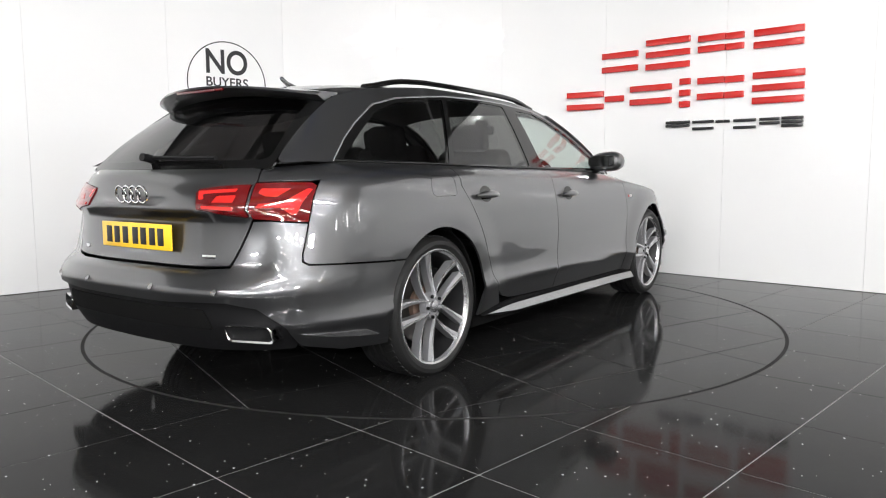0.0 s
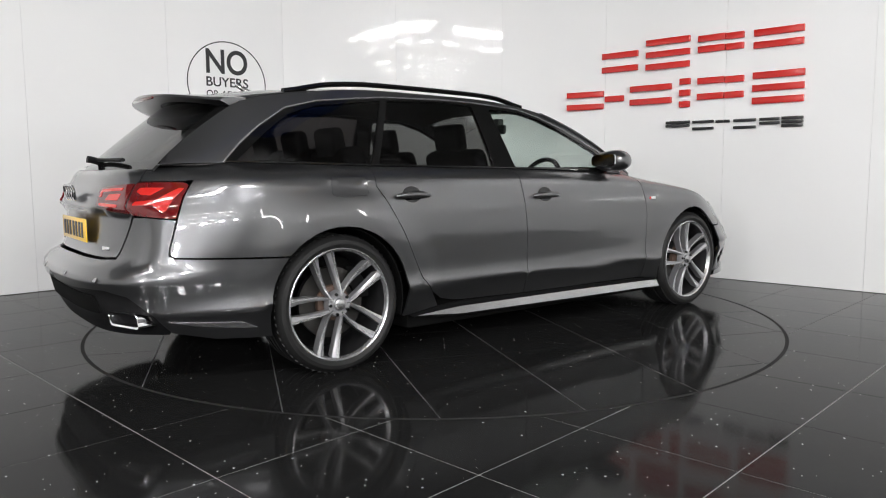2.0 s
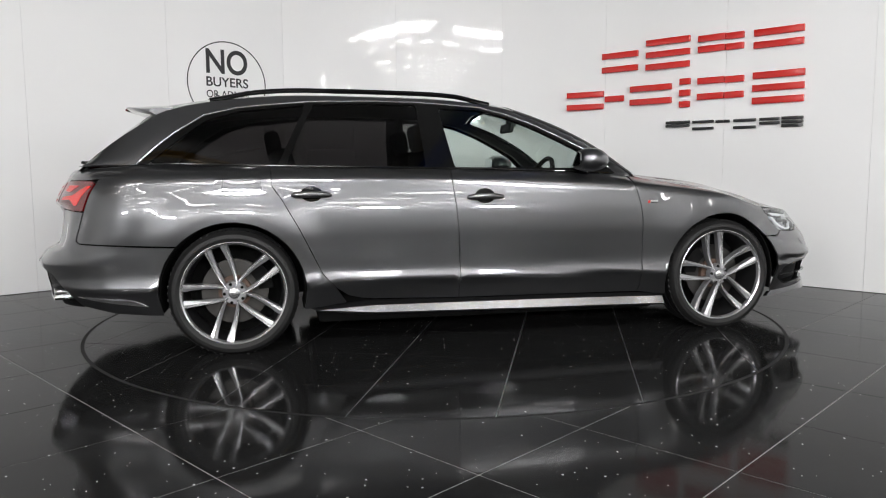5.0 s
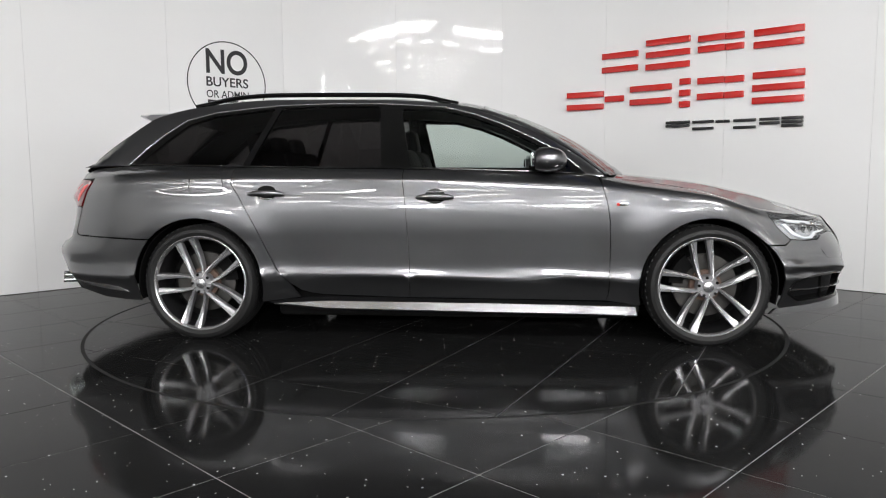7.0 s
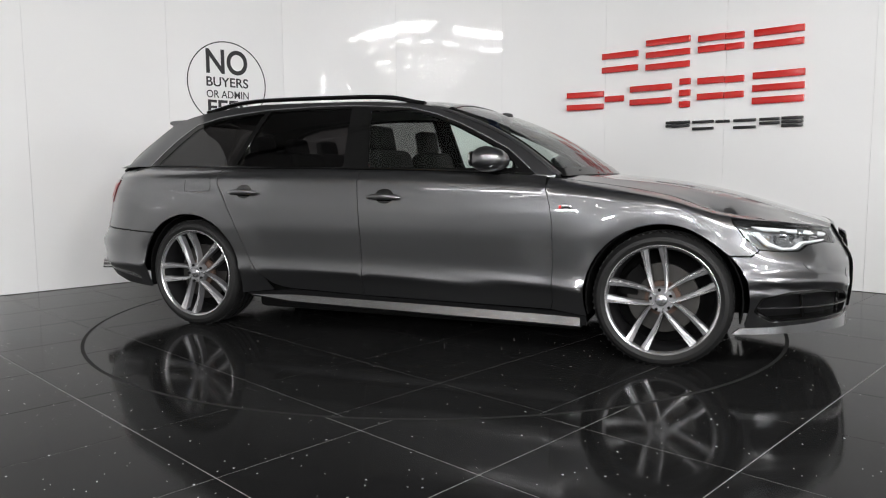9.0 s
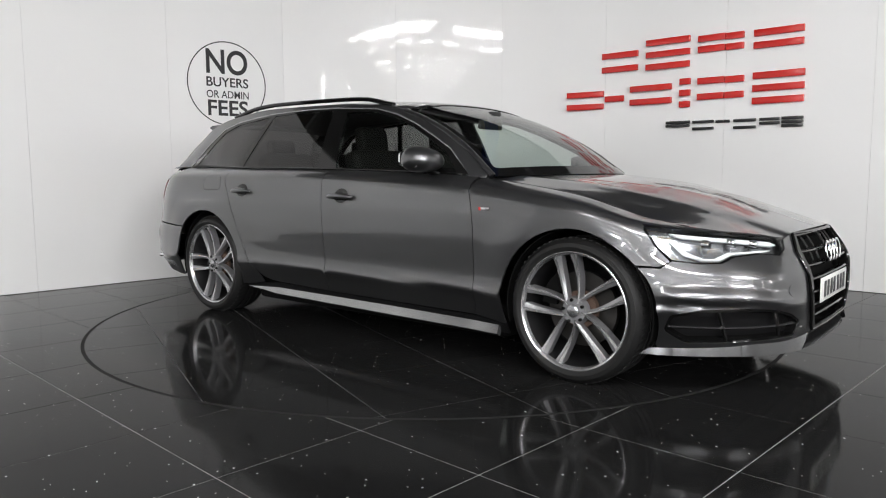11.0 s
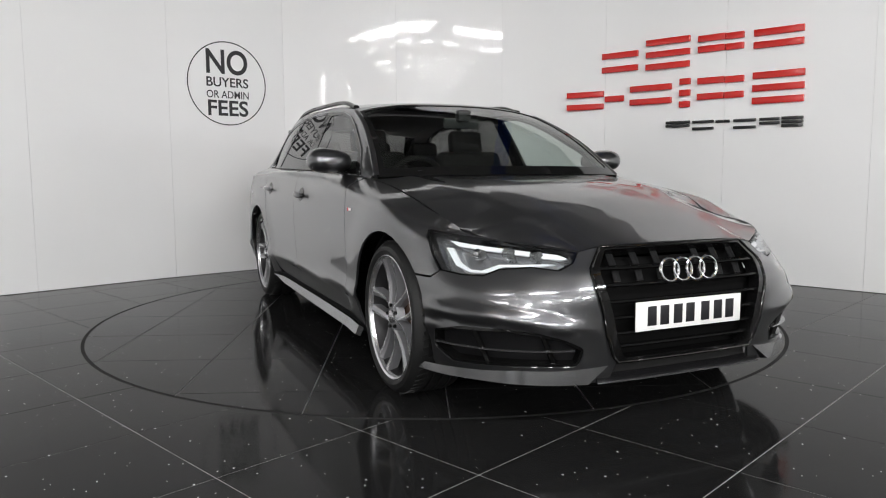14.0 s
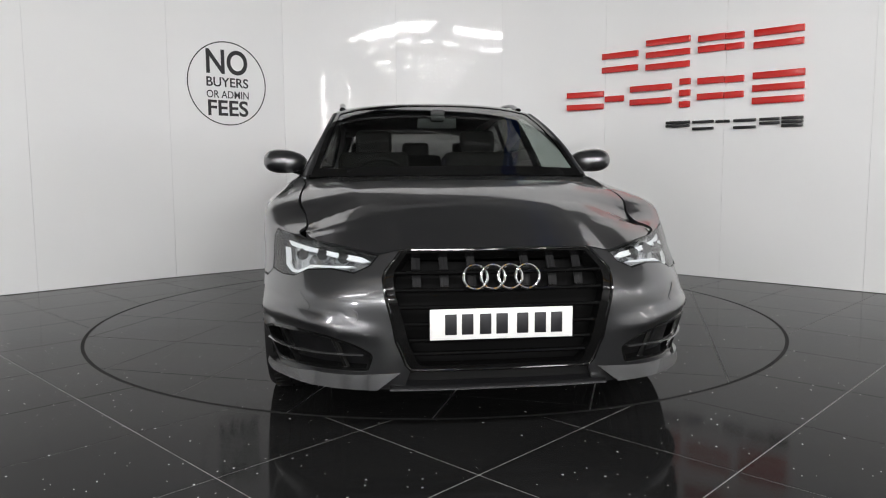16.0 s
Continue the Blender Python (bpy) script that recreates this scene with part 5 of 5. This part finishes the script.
    part("disc_bell", bm, "rust", w)
    bm = bmesh.new()
    lathe(bm, [(0.001, -0.215), (0.252, -0.215), (0.252, -0.205), (0.001, -0.205)], seg=40)
    part("dust_shield", bm, "dark", w)
    bm = bmesh.new()
    a0 = 150 if hub == "front" else 30
    if sd < 0:
        a0 = 180 - a0
    arcp = [(0.205 * math.cos(radians(a0 + 26 - 52 * k / 8)), 0.205 * math.sin(radians(a0 + 26 - 52 * k / 8))) for k in range(9)]
    prism(bm, arcp + [(x * 0.62, y * 0.62) for x, y in reversed(arcp)], -0.135, -0.07)
    part("brake_caliper", bm, "dark", w)


def build_inside(car):
    """Dark understructure and the cabin's fittings."""
    for name, size, at in (("floor_pan", (2.06, 1.64, 0.17), (0.17, 0, 0.222)), ("engine_bay", (1.02, 1.18, 0.42), (1.69, 0, 0.45)), ("boot_tub", (1.28, 1.18, 0.6), (-1.52, 0, 0.58)), ("crash_beam", (0.12, 1.2, 0.3), (2.28, 0, 0.40))):
        bm = bmesh.new()
        box(bm, size, Matrix.Translation(at), bevel=0.03)
        part(name, bm, "dark", car)
    bm = bmesh.new()
    box(bm, (0.42, 1.42, 0.26), Matrix.Translation((0.92, 0, 0.83)), bevel=0.07, seg=3)
    part("dashboard", bm, "cabin", car)
    st = empty("steering_wheel", car)
    m = Matrix.Translation((0.60, -0.36, 0.90)) @ Matrix.Rotation(radians(-66), 4, "Y")
    bm = bmesh.new()
    torus(bm, 0.18, 0.016, m)
    part("rim", bm, "seat", st)
    bm = bmesh.new()
    box(bm, (0.16, 0.30, 0.03), m, bevel=0.012)
    part("spoke", bm, "cabin", st)
    for x, ys, h in ((0.02, (-0.37, 0.37), 0.0), (-0.86, (-0.42, 0.0, 0.42), 0.0)):
        for y in ys:
            s = empty("seat", car)
            wd = 0.5 if x > -0.5 else 0.42
            bm = bmesh.new()
            box(bm, (0.52, wd, 0.16), Matrix.Translation((x + 0.2, y, 0.50)), bevel=0.05, seg=3)
            part("cushion", bm, "seat", s)
            bm = bmesh.new()
            box(bm, (0.14, wd, 0.62), Matrix.Translation((x - 0.10, y, 0.82)) @ Matrix.Rotation(radians(-18), 4, "Y"), bevel=0.05, seg=3)
            part("backrest", bm, "seat", s)
            bm = bmesh.new()
            box(bm, (0.09, 0.25 if x > -0.5 else 0.22, 0.17), Matrix.Translation((x - 0.22, y, 1.19 if x > -0.5 else 1.14)) @ Matrix.Rotation(radians(-10), 4, "Y"), bevel=0.035, seg=3)
            part("headrest", bm, "seat", s)
    bm = bmesh.new()
    box(bm, (0.03, 0.24, 0.065), Matrix.Translation((0.50, 0, 1.28)) @ Matrix.Rotation(radians(10), 4, "Y"), bevel=0.012)
    box(bm, (0.06, 0.09, 0.07), Matrix.Translation((0.53, 0, 1.325)), bevel=0.015)
    part("interior_mirror", bm, "cabin", car)
    bm = bmesh.new()
    box(bm, (0.95, 1.1, 0.02), Matrix.Translation((-1.55, 0, 0.96)), bevel=0.005)
    part("load_cover", bm, "cabin", car)


def build_trim(car):
    # wipers, aerial, small badges
    for pts in ([(1.12, -0.55, 0.985), (1.16, -0.1, 1.005), (1.17, 0.12, 1.005)], [(1.14, 0.05, 1.0), (1.13, 0.4, 0.995), (1.07, 0.66, 0.985)]):
        bm = bmesh.new()
        tube(bm, [Vector(p) for p in pts], 0.008, 0.008, seg=6)
        part("wiper", bm, "black_plastic", car)
    bm = bmesh.new()
    n = 8
    tube(bm, [Vector((-2.158 + 0.012 * k / n, 0.05 - 0.42 * k / n, 1.052 - 0.006 * k / n)) for k in range(n + 1)], 0.012, 0.009, seg=8)
    part("rear_wiper", bm, "black_plastic", car)
    bm = bmesh.new()
    tube(bm, [Vector((-2.14, 0.07, 1.04)), Vector((-2.18, 0.07, 1.052)), Vector((-2.205, 0.07, 1.056))], 0.022, 0.018, seg=10)
    part("wiper_cap", bm, "black_plastic", car)
    bm = bmesh.new()
    tube(bm, [Vector((-1.32, 0, 1.430)), Vector((-1.39, 0, 1.448)), Vector((-1.43, 0, 1.472)), Vector((-1.44, 0, 1.474))], [0.022, 0.012, 0.005, 0.002], [0.008, 0.012, 0.012, 0.003], seg=10)
    part("roof_aerial", bm, "satin_dark", car)
    for sd in (1, -1):
        x, y, z = skin(ux(1.13), 0.80)
        bm = bmesh.new()
        box(bm, (0.055, 0.003, 0.016), Matrix.Translation((x, sd * (y - 0.001), z)), bevel=0.001)
        b = part("wing_badge", bm, "chrome", car)
        bm = bmesh.new()
        box(bm, (0.014, 0.003, 0.016), Matrix.Translation((x - 0.03, sd * (y - 0.002), z)), bevel=0.001)
        part("stripe", bm, "red_bright", b)
    for yy, wd in ((-0.45, 0.07), (0.46, 0.05)):
        p = skin(ur(abs(yy)), 0.645)
        bm = bmesh.new()
        box(bm, (0.004, wd, 0.016), Matrix.Translation((p[0] - 0.002, yy, p[2])) @ Matrix.Rotation(radians(-12 if yy > 0 else 12), 4, "Z"), bevel=0.001)
        part("model_badge", bm, "chrome", car)


def build_car():
    car = empty("car")
    tagged(car, "dark grey metallic estate car parked on the turntable", "car")
    build_body(car)
    for hub in ("front", "rear"):
        for sd in (1, -1):
            build_wheel(car, hub, sd)
    build_inside(car)
    build_trim(car)
    return car


floor = build_floor()
build_hall_floor()
build_ring_gap()
table = build_table()
build_wall()
build_hall()
build_lamps()
build_battens()
build_round_sign()
build_company_sign()
car = build_car()
build_tiles(floor, table)


def motions():
    ts = [0.0] + [k * 1.0 for k in range(1, 17)]
    rows_table, rows_car = [], []
    for t in ts:
        a = heading(t)
        rows_table.append((t, pose(0, 0, 0, 0, 0, a)))
        rows_car.append((t, pose(0.045 * math.sin(radians(a)), -0.045 * math.cos(radians(a)), 0, 0, 0, a)))
    walk(table, rows_table)
    walk(car, rows_car)


motions()
